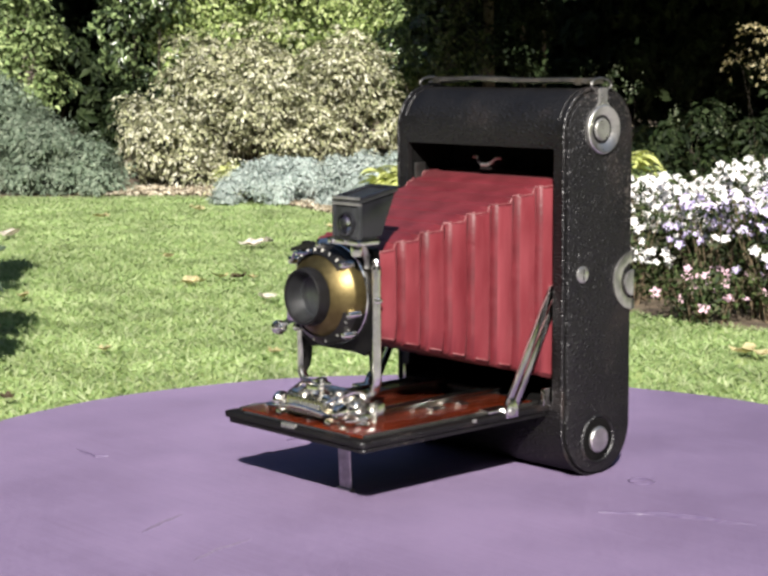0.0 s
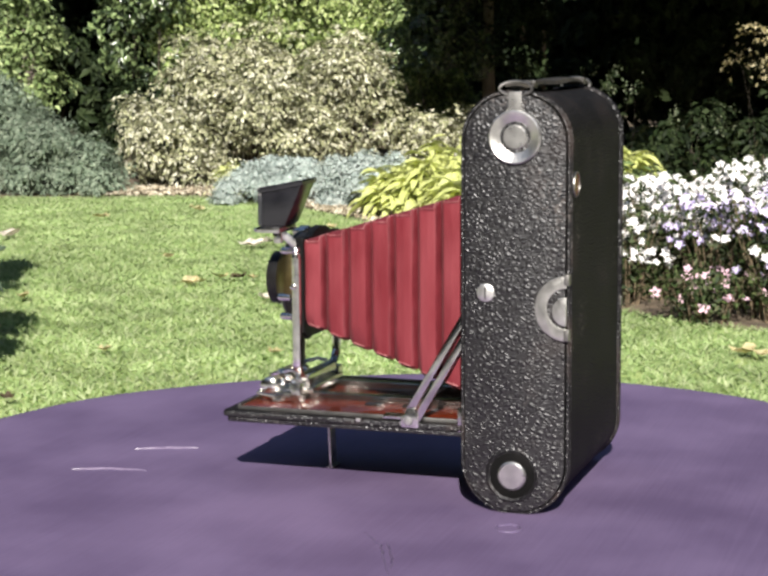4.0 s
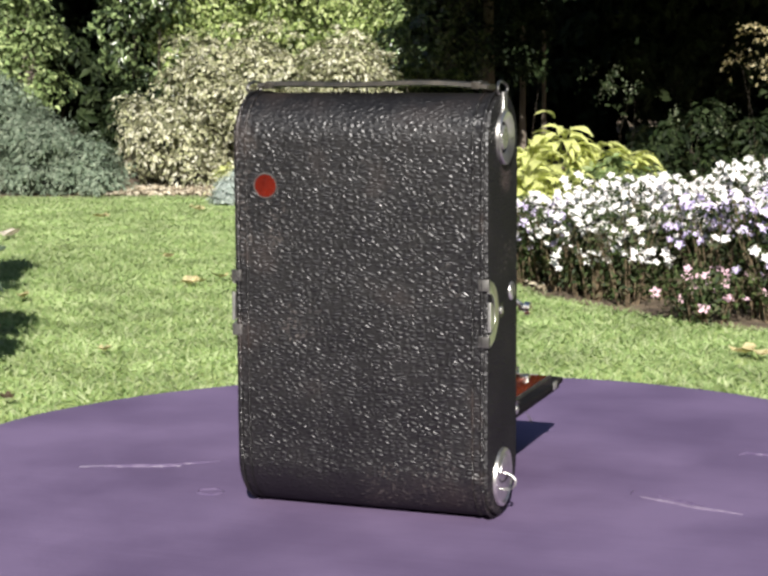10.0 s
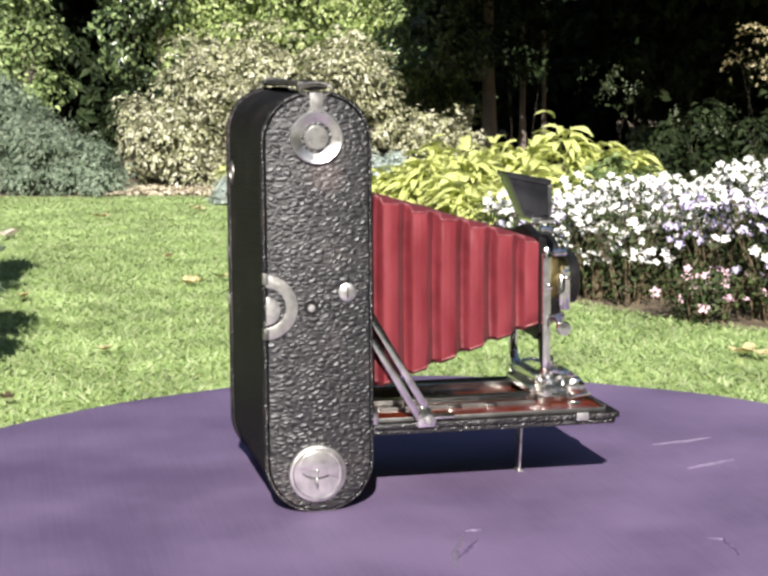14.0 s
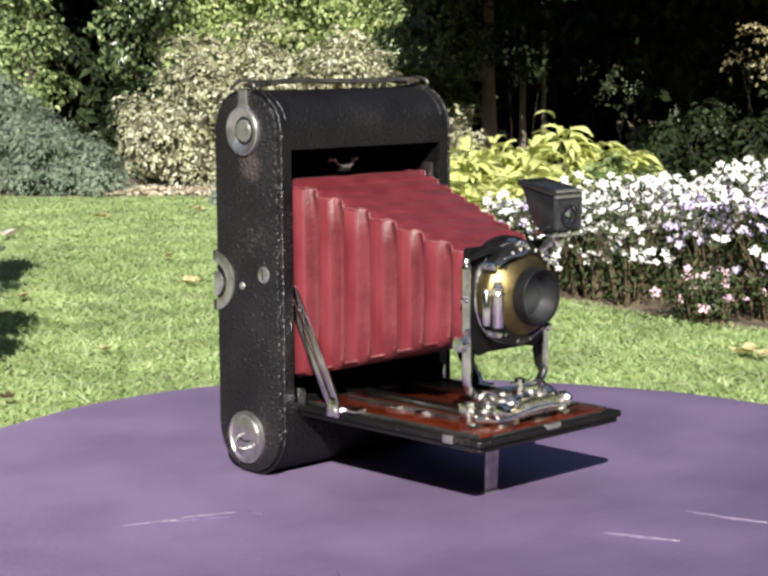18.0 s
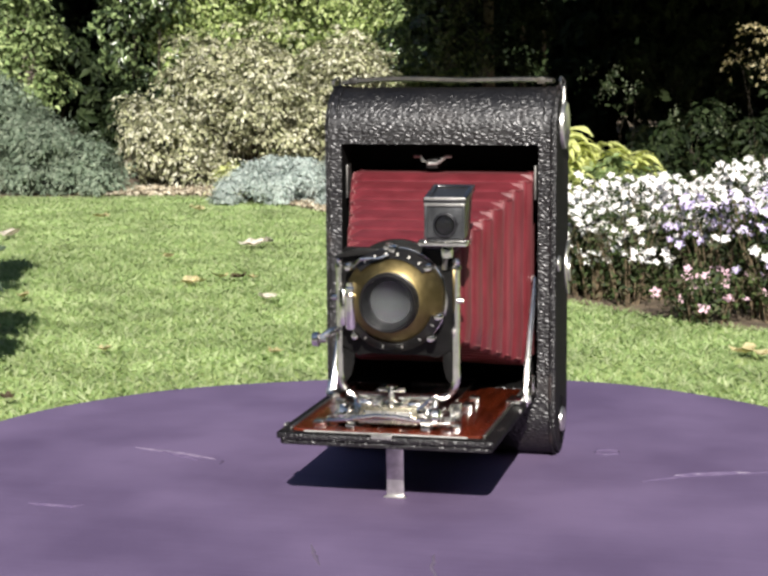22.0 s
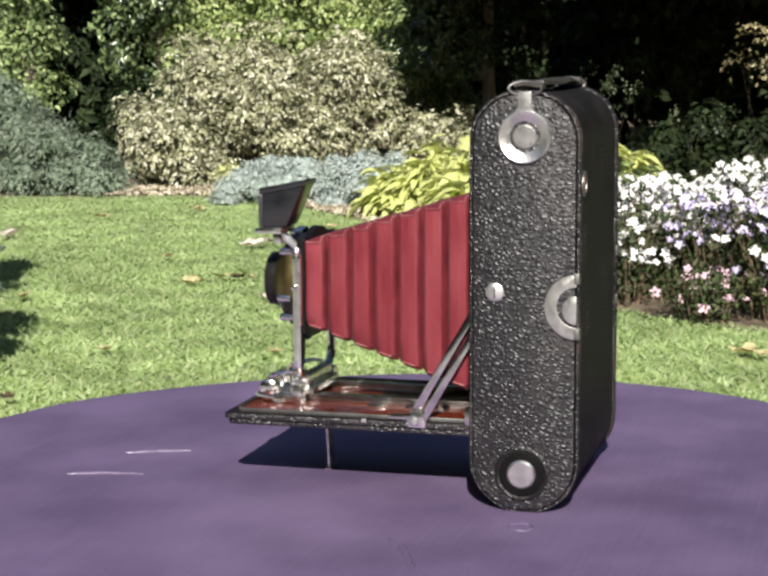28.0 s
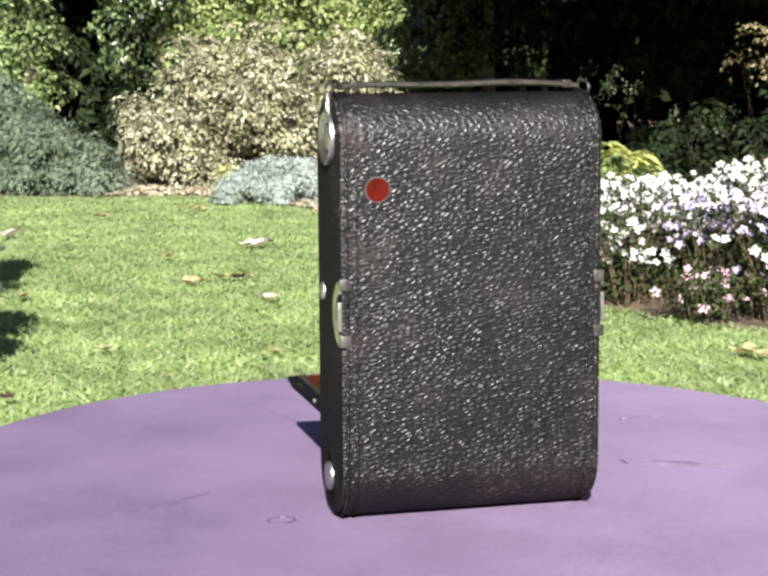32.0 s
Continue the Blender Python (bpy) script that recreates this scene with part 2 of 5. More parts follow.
BORE = surface("dark grey bore", (0.007, 0.0073, 0.008), (0.017, 0.0175, 0.019), 0.36, scale=150, spec=0.5)
SATIN_NICKEL = surface("satin nickel", (0.42, 0.41, 0.395), (0.74, 0.72, 0.69), 0.33, 0.95, scale=130, bump=0.2, bump_scale=420)
FINDER_GREY = surface("worn grey enamel", (0.04, 0.042, 0.046), (0.085, 0.088, 0.095), 0.33, 0.6, scale=150, bump=0.15, bump_scale=700)
CLOTH = woven_cloth()
CREASE = surface("cloth crease with painted glint", (0.105, 0.078, 0.135), (0.20, 0.162, 0.23), 0.36, scale=160, bump=0.5, bump_scale=500, spec=0.5)
SOFT_CREASE = surface("soft cloth crease", (0.075, 0.053, 0.110), (0.125, 0.094, 0.16), 0.40, scale=160, bump=0.5, bump_scale=500, spec=0.3)
TABLE_WOOD = surface("painted table wood", (0.20, 0.19, 0.17), (0.30, 0.28, 0.25), 0.6, scale=12)
BARK = surface("grey bark", (0.09, 0.074, 0.060), (0.22, 0.185, 0.15), 0.85, scale=9, detail=8, stretch=(1, 1, 0.25), bump=0.8, bump_scale=30, bump_dist=0.02)
TWIG = surface("brown twigs", (0.022, 0.016, 0.011), (0.065, 0.046, 0.032), 0.8, scale=25)
DRY_STEM = surface("dry stems", (0.06, 0.043, 0.026), (0.21, 0.155, 0.095), 0.8, scale=25)
PAVING = surface("weathered stone paving", (0.20, 0.195, 0.185), (0.34, 0.33, 0.315), 0.85, scale=5, detail=9, bump=0.4, bump_scale=60, bump_dist=0.004, spec=0.3)
SOIL = surface("leaf-strewn soil", (0.055, 0.038, 0.025), (0.19, 0.145, 0.095), 0.95, scale=9, detail=10, bump=1.0, bump_scale=40, bump_dist=0.02)


def lens_glass():
    m, nodes, links, b = shader("lens glass")
    b.inputs["Base Color"].default_value = (0.9, 0.92, 0.95, 1)
    b.inputs["Roughness"].default_value = 0.03
    b.inputs["Transmission Weight"].default_value = 1.0
    b.inputs["IOR"].default_value = 1.5
    return m


GLASS = lens_glass()


# ---- mesh helpers ----
def part(name, bm, material, parent, label="", smooth=True, angle=35):
    me = bpy.data.meshes.new(name)
    bm.normal_update()
    if smooth:
        for f in bm.faces:
            f.smooth = True
        for e in bm.edges:
            if len(e.link_faces) != 2 or e.calc_face_angle(0) > radians(angle):
                e.smooth = False
    bm.to_mesh(me)
    bm.free()
    me.materials.append(material)
    ob = new(name, me)
    ob.parent = parent
    if label:
        ob["label"] = label
    return ob


def raw(name, verts, faces, material, parent=None, smooth=False):
    me = bpy.data.meshes.new(name)
    me.from_pydata(verts, [], faces)
    me.materials.append(material)
    if smooth:
        me.polygons.foreach_set("use_smooth", [True] * len(me.polygons))
    ob = new(name, me)
    ob.parent = parent
    return ob


def box(bm, x0, x1, y0, y1, z0, z1, bevel=0.0, turn=None):
    vs = [bm.verts.new((x, y, z)) for x in (x0, x1) for y in (y0, y1) for z in (z0, z1)]
    fs = [bm.faces.new([vs[i] for i in q]) for q in ((0, 1, 3, 2), (4, 6, 7, 5), (0, 4, 5, 1), (2, 3, 7, 6), (0, 2, 6, 4), (1, 5, 7, 3))]
    if turn is not None:
        bmesh.ops.transform(bm, matrix=turn, verts=vs)
    if bevel:
        bmesh.ops.bevel(bm, geom=list({e for f in fs for e in f.edges}), offset=bevel, segments=2, affect="EDGES", profile=0.6)
    return bm


def boxed(*a, **k):
    return box(bmesh.new(), *a, **k)


AXES = {"x": Matrix(((0, 0, 1), (1, 0, 0), (0, 1, 0))).to_4x4(), "-x": Matrix(((0, 0, -1), (-1, 0, 0), (0, 1, 0))).to_4x4(),
        "y": Matrix(((-1, 0, 0), (0, 0, 1), (0, 1, 0))).to_4x4(), "-y": Matrix(((1, 0, 0), (0, 0, -1), (0, 1, 0))).to_4x4(), "z": Matrix.Identity(4)}


def lathe(bm, profile, centre, axis="z", n=40):
    """Turns (radius, height) pairs about an axis through centre."""
    m = Matrix.Translation(centre) @ AXES[axis]
    rings = []
    for r, h in profile:
        if r < 1e-6:
            rings.append([bm.verts.new(m @ Vector((0, 0, h)))])
        else:
            rings.append([bm.verts.new(m @ Vector((r * math.cos(2 * math.pi * i / n), r * math.sin(2 * math.pi * i / n), h))) for i in range(n)])
    for a, b in zip(rings, rings[1:]):
        for i in range(n):
            j = (i + 1) % n
            q = [a[i % len(a)], a[j % len(a)], b[j % len(b)], b[i % len(b)]]
            q = list(dict.fromkeys(q))
            if len(q) > 2:
                bm.faces.new(q)
    bmesh.ops.recalc_face_normals(bm, faces=bm.faces[:])
    return bm


def lathed(*a, **k):
    return lathe(bmesh.new(), *a, **k)


def tube(bm, points, radius, n=8, flat=1.0, closed=False):
    """A rod along points; flat below 1 squeezes it across."""
    pts = [Vector(p) for p in points]
    rings = []
    for i, p in enumerate(pts):
        a = pts[i - 1] if i or closed else p
        b = pts[(i + 1) % len(pts)] if i + 1 < len(pts) or closed else p
        d = (b - a).normalized()
        up = Vector((1, 0, 0)) if abs(d.x) < 0.8 else Vector((0, 0, 1))
        u = d.cross(up).normalized()
        v = d.cross(u)
        rr = radius[i] if isinstance(radius, (list, tuple)) else radius
        rings.append([bm.verts.new(p + rr * (math.cos(2 * math.pi * k / n) * u + flat * math.sin(2 * math.pi * k / n) * v)) for k in range(n)])
    for a, b in list(zip(rings, rings[1:])) + ([(rings[-1], rings[0])] if closed else []):
        for k in range(n):
            bm.faces.new((a[k], a[(k + 1) % n], b[(k + 1) % n], b[k]))
    if not closed:
        bm.faces.new(rings[0])
        bm.faces.new(rings[-1])
    bmesh.ops.recalc_face_normals(bm, faces=bm.faces[:])
    return bm


def tubed(*a, **k):
    return tube(bmesh.new(), *a, **k)


def slab(outline, axis, lo, hi, bevel=0.0, hole=None):
    """A plate: a closed outline in the plane across axis, from lo to hi."""
    bm = bmesh.new()
    place = {"x": lambda u, v, h: (h, u, v), "y": lambda u, v, h: (u, h, v), "z": lambda u, v, h: (u, v, h)}[axis]
    a = [bm.verts.new(place(u, v, lo)) for u, v in outline]
    b = [bm.verts.new(place(u, v, hi)) for u, v in outline]
    n = len(outline)
    for i in range(n):
        bm.faces.new((a[i], a[(i + 1) % n], b[(i + 1) % n], b[i]))
    if hole:
        c = [bm.verts.new(place(u, v, lo)) for u, v in hole]
        d = [bm.verts.new(place(u, v, hi)) for u, v in hole]
        for i in range(n):
            j = (i + 1) % n
            bm.faces.new((c[i], c[j], d[j], d[i]))
            bm.faces.new((a[i], a[j], c[j], c[i]))
            bm.faces.new((b[i], b[j], d[j], d[i]))
    else:
        bm.faces.new(a)
        bm.faces.new(b)
    bmesh.ops.recalc_face_normals(bm, faces=bm.faces[:])
    if bevel:
        es = [e for e in bm.edges if e.calc_face_angle(0) > radians(60)]
        bmesh.ops.bevel(bm, geom=es, offset=bevel, segments=2, affect="EDGES", profile=0.6)
    return bm


def empty(name, m, label, category, group="", kind=""):
    ob = new(name)
    ob.empty_display_size = 0.02
    ob.matrix_basis = m
    return tagged(ob, label, category, group, kind)


def circle(cx, cy, r, n=40, a0=0.0, a1=2 * math.pi):
    full = abs(a1 - a0 - 2 * math.pi) < 1e-6
    return [(cx + r * math.cos(a0 + (a1 - a0) * i / (n if full else n - 1)), cy + r * math.sin(a0 + (a1 - a0) * i / (n if full else n - 1))) for i in range(n)]


# ---- the turntable and what stands on it ----
def turntable():
    """A round board in ribbed purple cloth that turns about the origin."""
    thing = empty("turntable", pose(0, 0, 0), "round turntable covered in ribbed purple cloth, slowly turning", "turntable")

    def edge(a):
        """The cloth is stretched a little off centre, with four blunt corners."""
        r = 0.3168
        for k, size, phase in ((1, 0.0093, 0.83), (2, 0.0011, -1.48), (4, 0.0042, 2.68), (5, 0.0018, -1.49), (6, 0.0008, 0.79), (7, 0.0012, 0.0), (17, 0.0006, 2.0)):
            r += size * math.sin(k * a + phase)
        return r
    # cloth sheet, barely uneven, then its rolled hem
    def sheet(name, rings):
        bm = bmesh.new()
        lay = bm.loops.layers.uv.new("weave")
        rows = [[bm.verts.new(v) for v in ring] for ring in rings]
        n = len(rows[-1])
        for p, q in zip(rows, rows[1:]):
            for i in range(n):
                bm.faces.new([p[i], q[i], q[(i + 1) % n], p[(i + 1) % n]] if len(p) > 1 else [p[0], q[i], q[(i + 1) % n]])
        for f in bm.faces:
            for l in f.loops:
                l[lay].uv = (l.vert.co.x, l.vert.co.y)
        part(name, bm, CLOTH, thing)
    n = 220
    turns = [2 * math.pi * i / n for i in range(n)]
    rings = [[(0, 0, -0.0002)]]
    for k in range(1, 25):
        ring = []
        for a in turns:
            q = (edge(a) - 0.0100) * k / 24
            x, y = q * math.cos(a), q * math.sin(a)
            ring.append((x, y, 0.00022 * noise.noise(Vector((x * 22, y * 22, 1))) - 0.0002))
        rings.append(ring)
    sheet("cloth_top", rings)
    prof = ((-0.0108, -0.0006), (-0.003, -0.0002), (-0.0008, -0.001), (0.0, -0.003), (0.0, -0.020), (-0.004, -0.0225))
    sheet("cloth_hem", [[((edge(a) + dr) * math.cos(a), (edge(a) + dr) * math.sin(a), z) for a in turns] for dr, z in prof])
    part("board", lathed([(0, -0.004), (0.283, -0.004), (0.285, -0.006), (0.285, -0.019), (0, -0.019)], (0, 0, 0), n=96), TABLE_WOOD, thing, "plain wooden board under the cloth")
    # short creases and a pin dimple where the cloth is pulled
    def crease(points, width, height=0.0007, closed=False, glinting=False):
        bm = bmesh.new()
        pts = [Vector((x, y, 0)) for x, y in points]
        fine = []
        for i in range(len(pts) if closed else len(pts) - 1):
            p, q = pts[i], pts[(i + 1) % len(pts)]
            fine += [p.lerp(q, k / 6) for k in range(6)]
        if not closed:
            fine.append(pts[-1])
        rows = []
        for i, p in enumerate(fine):
            d = (fine[(i + 1) % len(fine)] - fine[i - 1]) if closed or 0 < i < len(fine) - 1 else (fine[min(i + 1, len(fine) - 1)] - fine[max(i - 1, 0)])
            side = Vector((-d.y, d.x, 0)).normalized()
            fade = 1.0 if closed else min(1.0, 0.15 + 3.2 * i / len(fine), 0.15 + 3.2 * (len(fine) - 1 - i) / len(fine))
            w = width * fade * (0.75 + 0.8 * noise.noise(p * 260))
            p = p + side * 0.0012 * noise.noise(p * 150 + Vector((3, 0, 0)))
            rows.append([bm.verts.new(p + side * w * f + Vector((0, 0, -0.0004 + (height * fade + 0.0004) * g))) for f, g in ((-1, 0), (-0.55, 0.7), (0, 1), (0.55, 0.7), (1, 0))])
        for p, q in list(zip(rows, rows[1:])) + ([(rows[-1], rows[0])] if closed else []):
            for k in range(4):
                bm.faces.new((p[k], q[k], q[k + 1], p[k + 1]))
        # some creases catch the sun: that glint is put into a paler colour
        part("crease", bm, CREASE if glinting else SOFT_CREASE, thing, "pale rubbed crease in the cloth" if glinting else "soft crease in the cloth")
    crease(((-0.1260, -0.0085), (-0.1366, -0.0164), (-0.1476, -0.0250), (-0.1717, -0.0350), (-0.1990, -0.0480)), 0.0010, 0.0004)
    crease(((-0.1420, -0.0270), (-0.1530, -0.0320), (-0.1717, -0.0390), (-0.1850, -0.0430)), 0.0011)
    crease(((0.1300, -0.0105), (0.1531, -0.0204), (0.1892, -0.0309)), 0.0022, glinting=True)
    crease(((0.1390, -0.0055), (0.1560, -0.0150), (0.1700, -0.0240)), 0.0013)
    crease(((0.1225, 0.0015), (0.1245, -0.0080)), 0.0008)
    crease(((0.1645, 0.1070), (0.1698, 0.1125), (0.1820, 0.1120), (0.1969, 0.1099)), 0.0012)
    crease(((0.0240, 0.1540), (0.0158, 0.1748), (0.0088, 0.1900)), 0.0015, glinting=True)
    crease(((-0.0400, 0.1575), (-0.0436, 0.1819), (-0.0507, 0.2010)), 0.0015, glinting=True)
    crease([(-0.0985 + 0.0072 * math.cos(a), -0.0775 + 0.0062 * math.sin(a)) for a in [2 * math.pi * i / 12 for i in range(12)]], 0.0011, 0.0005, closed=True)
    return thing


def stadium(y0, y1, z0, z1, rt, rb, n=14):
    """Outline (y, z) of an upright case seen from its end, round above and below; starts at the front, low."""
    pts = []
    for cy, cz, r, a0 in ((y1 - rt, z1 - rt, rt, 0), (y0 + rt, z1 - rt, rt, 90), (y0 + rb, z0 + rb, rb, 180), (y1 - rb, z0 + rb, rb, 270)):
        for i in range(n + 1):
            a = radians(a0 + 90 * i / n)
            pts.append((cy + r * math.cos(a), cz + r * math.sin(a)))
    return pts


BACK, FRONT, TOP = -0.0295, 0.0269, 0.2215
OPEN_X, OPEN_LO, OPEN_HI = 0.0595, 0.044, 0.1885


def folding_camera():
    """An antique roll-film camera, opened out on its bed. Local x runs along its width, +y to its lens."""
    cam3 = empty("folding_camera", pose(0, 0, 0), "antique black leather folding camera with red bellows, opened on its bed", "camera")
    P = lambda name, bm, mat, label="", parent=cam3, **k: part(name, bm, mat, parent, label, **k)

    # leather case, wrapped round and open in front
    w = 0.0672
    prof = stadium(BACK, FRONT, 0.0, TOP, 0.0252, 0.0275)
    bm = bmesh.new()
    L = [bm.verts.new((-w, y, z)) for y, z in prof]
    R = [bm.verts.new((w, y, z)) for y, z in prof]
    n = len(prof)
    for i in range(n - 1):
        bm.faces.new((L[i], R[i], R[i + 1], L[i + 1]))
    # front: lintel, sill and two jambs
    zt, zb = prof[0][1], prof[-1][1]
    xs, zs = (-w, -OPEN_X, OPEN_X, w), (zb, OPEN_LO, OPEN_HI, zt)
    grid = {}
    for i, x in enumerate(xs):
        for j, z in enumerate(zs):
            grid[i, j] = {(0, 0): L[-1], (3, 0): R[-1], (0, 3): L[0], (3, 3): R[0]}.get((i, j)) or bm.verts.new((x, FRONT, z))
    for i in range(3):
        for j in range(3):
            if (i, j) != (1, 1):
                bm.faces.new((grid[i, j], grid[i + 1, j], grid[i + 1, j + 1], grid[i, j + 1]))
    rim = [grid[1, 1], grid[2, 1], grid[2, 2], grid[1, 2]]
    inner = [bm.verts.new((v.co.x, FRONT - 0.004, v.co.z)) for v in rim]
    for i in range(4):
        bm.faces.new((rim[i], rim[(i + 1) % 4], inner[(i + 1) % 4], inner[i]))
    bmesh.ops.recalc_face_normals(bm, faces=bm.faces[:])
    P("case", bm, LEATHER_BACK, "worn black pebbled leather case", angle=50)
    # lining of the opening
    bm = bmesh.new()
    d0, d1 = FRONT - 0.0035, -0.0120
    o = [(-OPEN_X, OPEN_LO), (OPEN_X, OPEN_LO), (OPEN_X, OPEN_HI), (-OPEN_X, OPEN_HI)]
    a = [bm.verts.new((x, d0, z)) for x, z in o]
    b = [bm.verts.new((x, d1, z)) for x, z in o]
    for i in range(4):
        bm.faces.new((a[i], b[i], b[(i + 1) % 4], a[(i + 1) % 4]))
    bm.faces.new(b)
    P("lining", bm, CAVITY, "matt black inside of the case", smooth=False)

    for side in (-1, 1):
        # end panel with its bead and stitched border
        o = stadium(BACK + 0.0012, FRONT - 0.0012, 0.0012, TOP - 0.0012, 0.0242, 0.0264)
        bm = slab(o, "x", side * 0.0655, side * 0.0700, 0.0011)
        P("end_panel", bm, LEATHER_END if side > 0 else LEATHER_PEBBLED, "coarse pebbled black leather end panel")
        o = stadium(BACK - 0.0002, FRONT + 0.0002, -0.0000, TOP + 0.0002, 0.0253, 0.0276)
        P("edge_bead", tubed([(side * 0.0672, y, z) for y, z in o], 0.0011, 6, closed=True), LEATHER_EDGE, "worn raised leather edge")
        bm = bmesh.new()
        tube(bm, [(side * 0.0622, y, z) for y, z in stadium(BACK - 0.0003, FRONT, 0.0, TOP + 0.0003, 0.0254, 0.0276)[3:-15]], 0.0007, 6)
        P("seam", bm, LEATHER_EDGE)
        # spool plate at the top, with its strap lug
        ky, kz = -0.0016, 0.1988
        bm = lathed([(0.0078, -0.0002), (0.0084, 0.0002), (0.0124, 0.0022), (0.0131, 0.0024), (0.0138, 0.0018), (0.0140, -0.0008)], (side * 0.0700, ky, kz), "x" if side > 0 else "-x")
        plate = P("spool_plate", bm, SATIN_NICKEL, "round worn nickel spool plate")
        P("spool_centre", lathed([(0, 0.0012), (0.0056, 0.0012), (0.0063, 0.0006), (0.0065, -0.0002), (0.0076, 0.0), (0.0081, -0.0005)], (side * 0.0700, ky, kz), "x" if side > 0 else "-x"), DULL_NICKEL, parent=plate)
        tab = [(ky - 0.0062, kz + 0.0120), (ky - 0.0034, kz + 0.0158), (ky - 0.0034, kz + 0.0232), (ky + 0.0034, kz + 0.0232), (ky + 0.0034, kz + 0.0158), (ky + 0.0062, kz + 0.0120)]
        P("strap_lug", slab(tab, "x", side * 0.0699, side * 0.0712, 0.0003), DULL_NICKEL, parent=plate)
        P("strap_ring", tubed([(side * (0.0690 + 0.0005 * math.cos(a * 2)), ky + 0.0086 * math.cos(a), 0.2237 + 0.0036 * math.sin(a)) for a in [2 * math.pi * i / 24 for i in range(24)]], 0.0008, 6, closed=True), DARK_NICKEL, parent=plate)
        # screw and sliding lock of the back
        bm = lathed([(0, 0.0012), (0.0036, 0.0012), (0.0047, 0.0006), (0.0050, -0.0003)], (side * 0.0700, 0.0140, 0.1176), "x" if side > 0 else "-x", 24)
        scr = P("tripod_screw", bm, NICKEL)
        P("slot", boxed(side * 0.0711 - 0.0003, side * 0.0711 + 0.0003, 0.0137, 0.0143, 0.1145, 0.1207), BLACK, parent=scr)
        cz = 0.1108
        ring = circle(BACK, cz, 0.0170, 20, -math.pi / 2 + 0.02, math.pi / 2 - 0.02) + circle(BACK, cz, 0.0106, 20, math.pi / 2 - 0.02, -math.pi / 2 + 0.02)
        P("lock_plate", slab(ring, "x", side * 0.0699, side * 0.0711, 0.0003), SATIN_NICKEL, "half-round nickel lock plate")
        half = circle(BACK, cz - 0.0015, 0.0076, 16, -math.pi / 2 + 0.02, math.pi / 2 - 0.02)
        P("lock_slide", slab(half, "x", side * 0.0700, side * 0.0718, 0.0004), NICKEL)
        for dz in (-0.0140, 0.0150):
            P("lock_clip", boxed(side * 0.0655, side * 0.0712, BACK - 0.0012, BACK + 0.0016, cz + dz - 0.0030, cz + dz + 0.0030, 0.0004), DARK_NICKEL)
    # foot of one end: plain button; of the other: winding key
    # flat dark ring stands in for the shaded hollow round the button
    P("spool_shade_ring", lathed([(0.0076, 0.0003), (0.0118, 0.0003), (0.0126, -0.0002)], (-0.0700, -0.0006, 0.0208), "-x"), CAVITY, "dark hollow round the button")
    P("spool_recess", lathed([(0.0124, 0.0), (0.0134, 0.0009), (0.0146, 0.0)], (-0.0700, -0.0006, 0.0208), "-x"), LEATHER_EDGE)
    P("spool_button", lathed([(0, 0.0022), (0.0066, 0.0021), (0.0076, 0.0012), (0.0078, -0.0003)], (-0.0700, -0.0006, 0.0208), "-x"), SATIN_NICKEL, "pale nickel spool button")
    key = P("winding_key", lathed([(0, 0.0012), (0.0128, 0.0012), (0.0136, 0.0020), (0.0152, 0.0016), (0.0156, -0.0003)], (0.0700, -0.0030, 0.0212), "x"), SATIN_NICKEL, "pale nickel winding key")
    lean = radians(-18)
    P("key_grip", slab(circle(-0.0030, 0.0222, 0.0112, 18, lean, lean + math.pi), "x", 0.0712, 0.0728, 0.0004), SATIN_NICKEL, "folding half-round grip", parent=key)
    # raised dark strip stands in for the shadow line across the key
    sweep = [radians(205 + 130 * i / 12) for i in range(13)]
    P("key_shadow_line", tubed([(0.0713, -0.0030 + 0.0095 * math.cos(a), 0.0246 + 0.0058 * math.sin(a)) for a in sweep], [0.0003 + 0.0004 * math.sin(math.pi * i / 12) for i in range(13)], 6), DARK_NICKEL, parent=key)
    P("key_grip", tubed([(0.0712 + 0.0070 * math.sin(a), -0.0030 - 0.002 * math.sin(a), 0.0190 + 0.0045 * math.cos(a)) for a in [math.pi * i / 14 for i in range(15)]], 0.0007, 6), NICKEL, parent=key)
    P("small_rivet", lathed([(0, 0.0010), (0.0018, 0.0008), (0.0024, -0.0003)], (0.0700, -0.0052, 0.1098), "x", 16), NICKEL)
    P("rivet_washer", lathed([(0.0024, 0.0003), (0.0040, 0.0003), (0.0042, -0.0003)], (0.0700, -0.0052, 0.1098), "x", 16), BLACK)

    # red window in the back
    wc = (-0.0511, BACK, 0.1737)
    P("window_ring", lathed([(0.0060, 0.0), (0.0061, 0.0007), (0.0067, 0.0007), (0.0070, -0.0003)], wc, "-y"), DARK_NICKEL)
    P("red_window", lathed([(0, 0.0003), (0.0061, 0.0003)], wc, "-y"), RUBY, "round ruby-red frame counter window")

    # carrying strap
    bm = bmesh.new()
    rows = []
    for i in range(41):
        f = i / 40
        x = -0.0640 + 0.128 * f
        z = 0.2240 + 0.0016 * math.sin(math.pi * f) ** 0.7 + 0.0006 * math.sin(9 * f + 1)
        hw = 0.0074 + 0.0016 * (abs(2 * f - 1) ** 6) - 0.001 * math.cos(2 * math.pi * f)
        rows.append([bm.verts.new((x, -0.0022 + y, z + dz)) for y, dz in ((-hw, 0), (-hw * 0.85, 0.0018), (0, 0.0023), (hw * 0.85, 0.0018), (hw, 0), (0, -0.0010))])
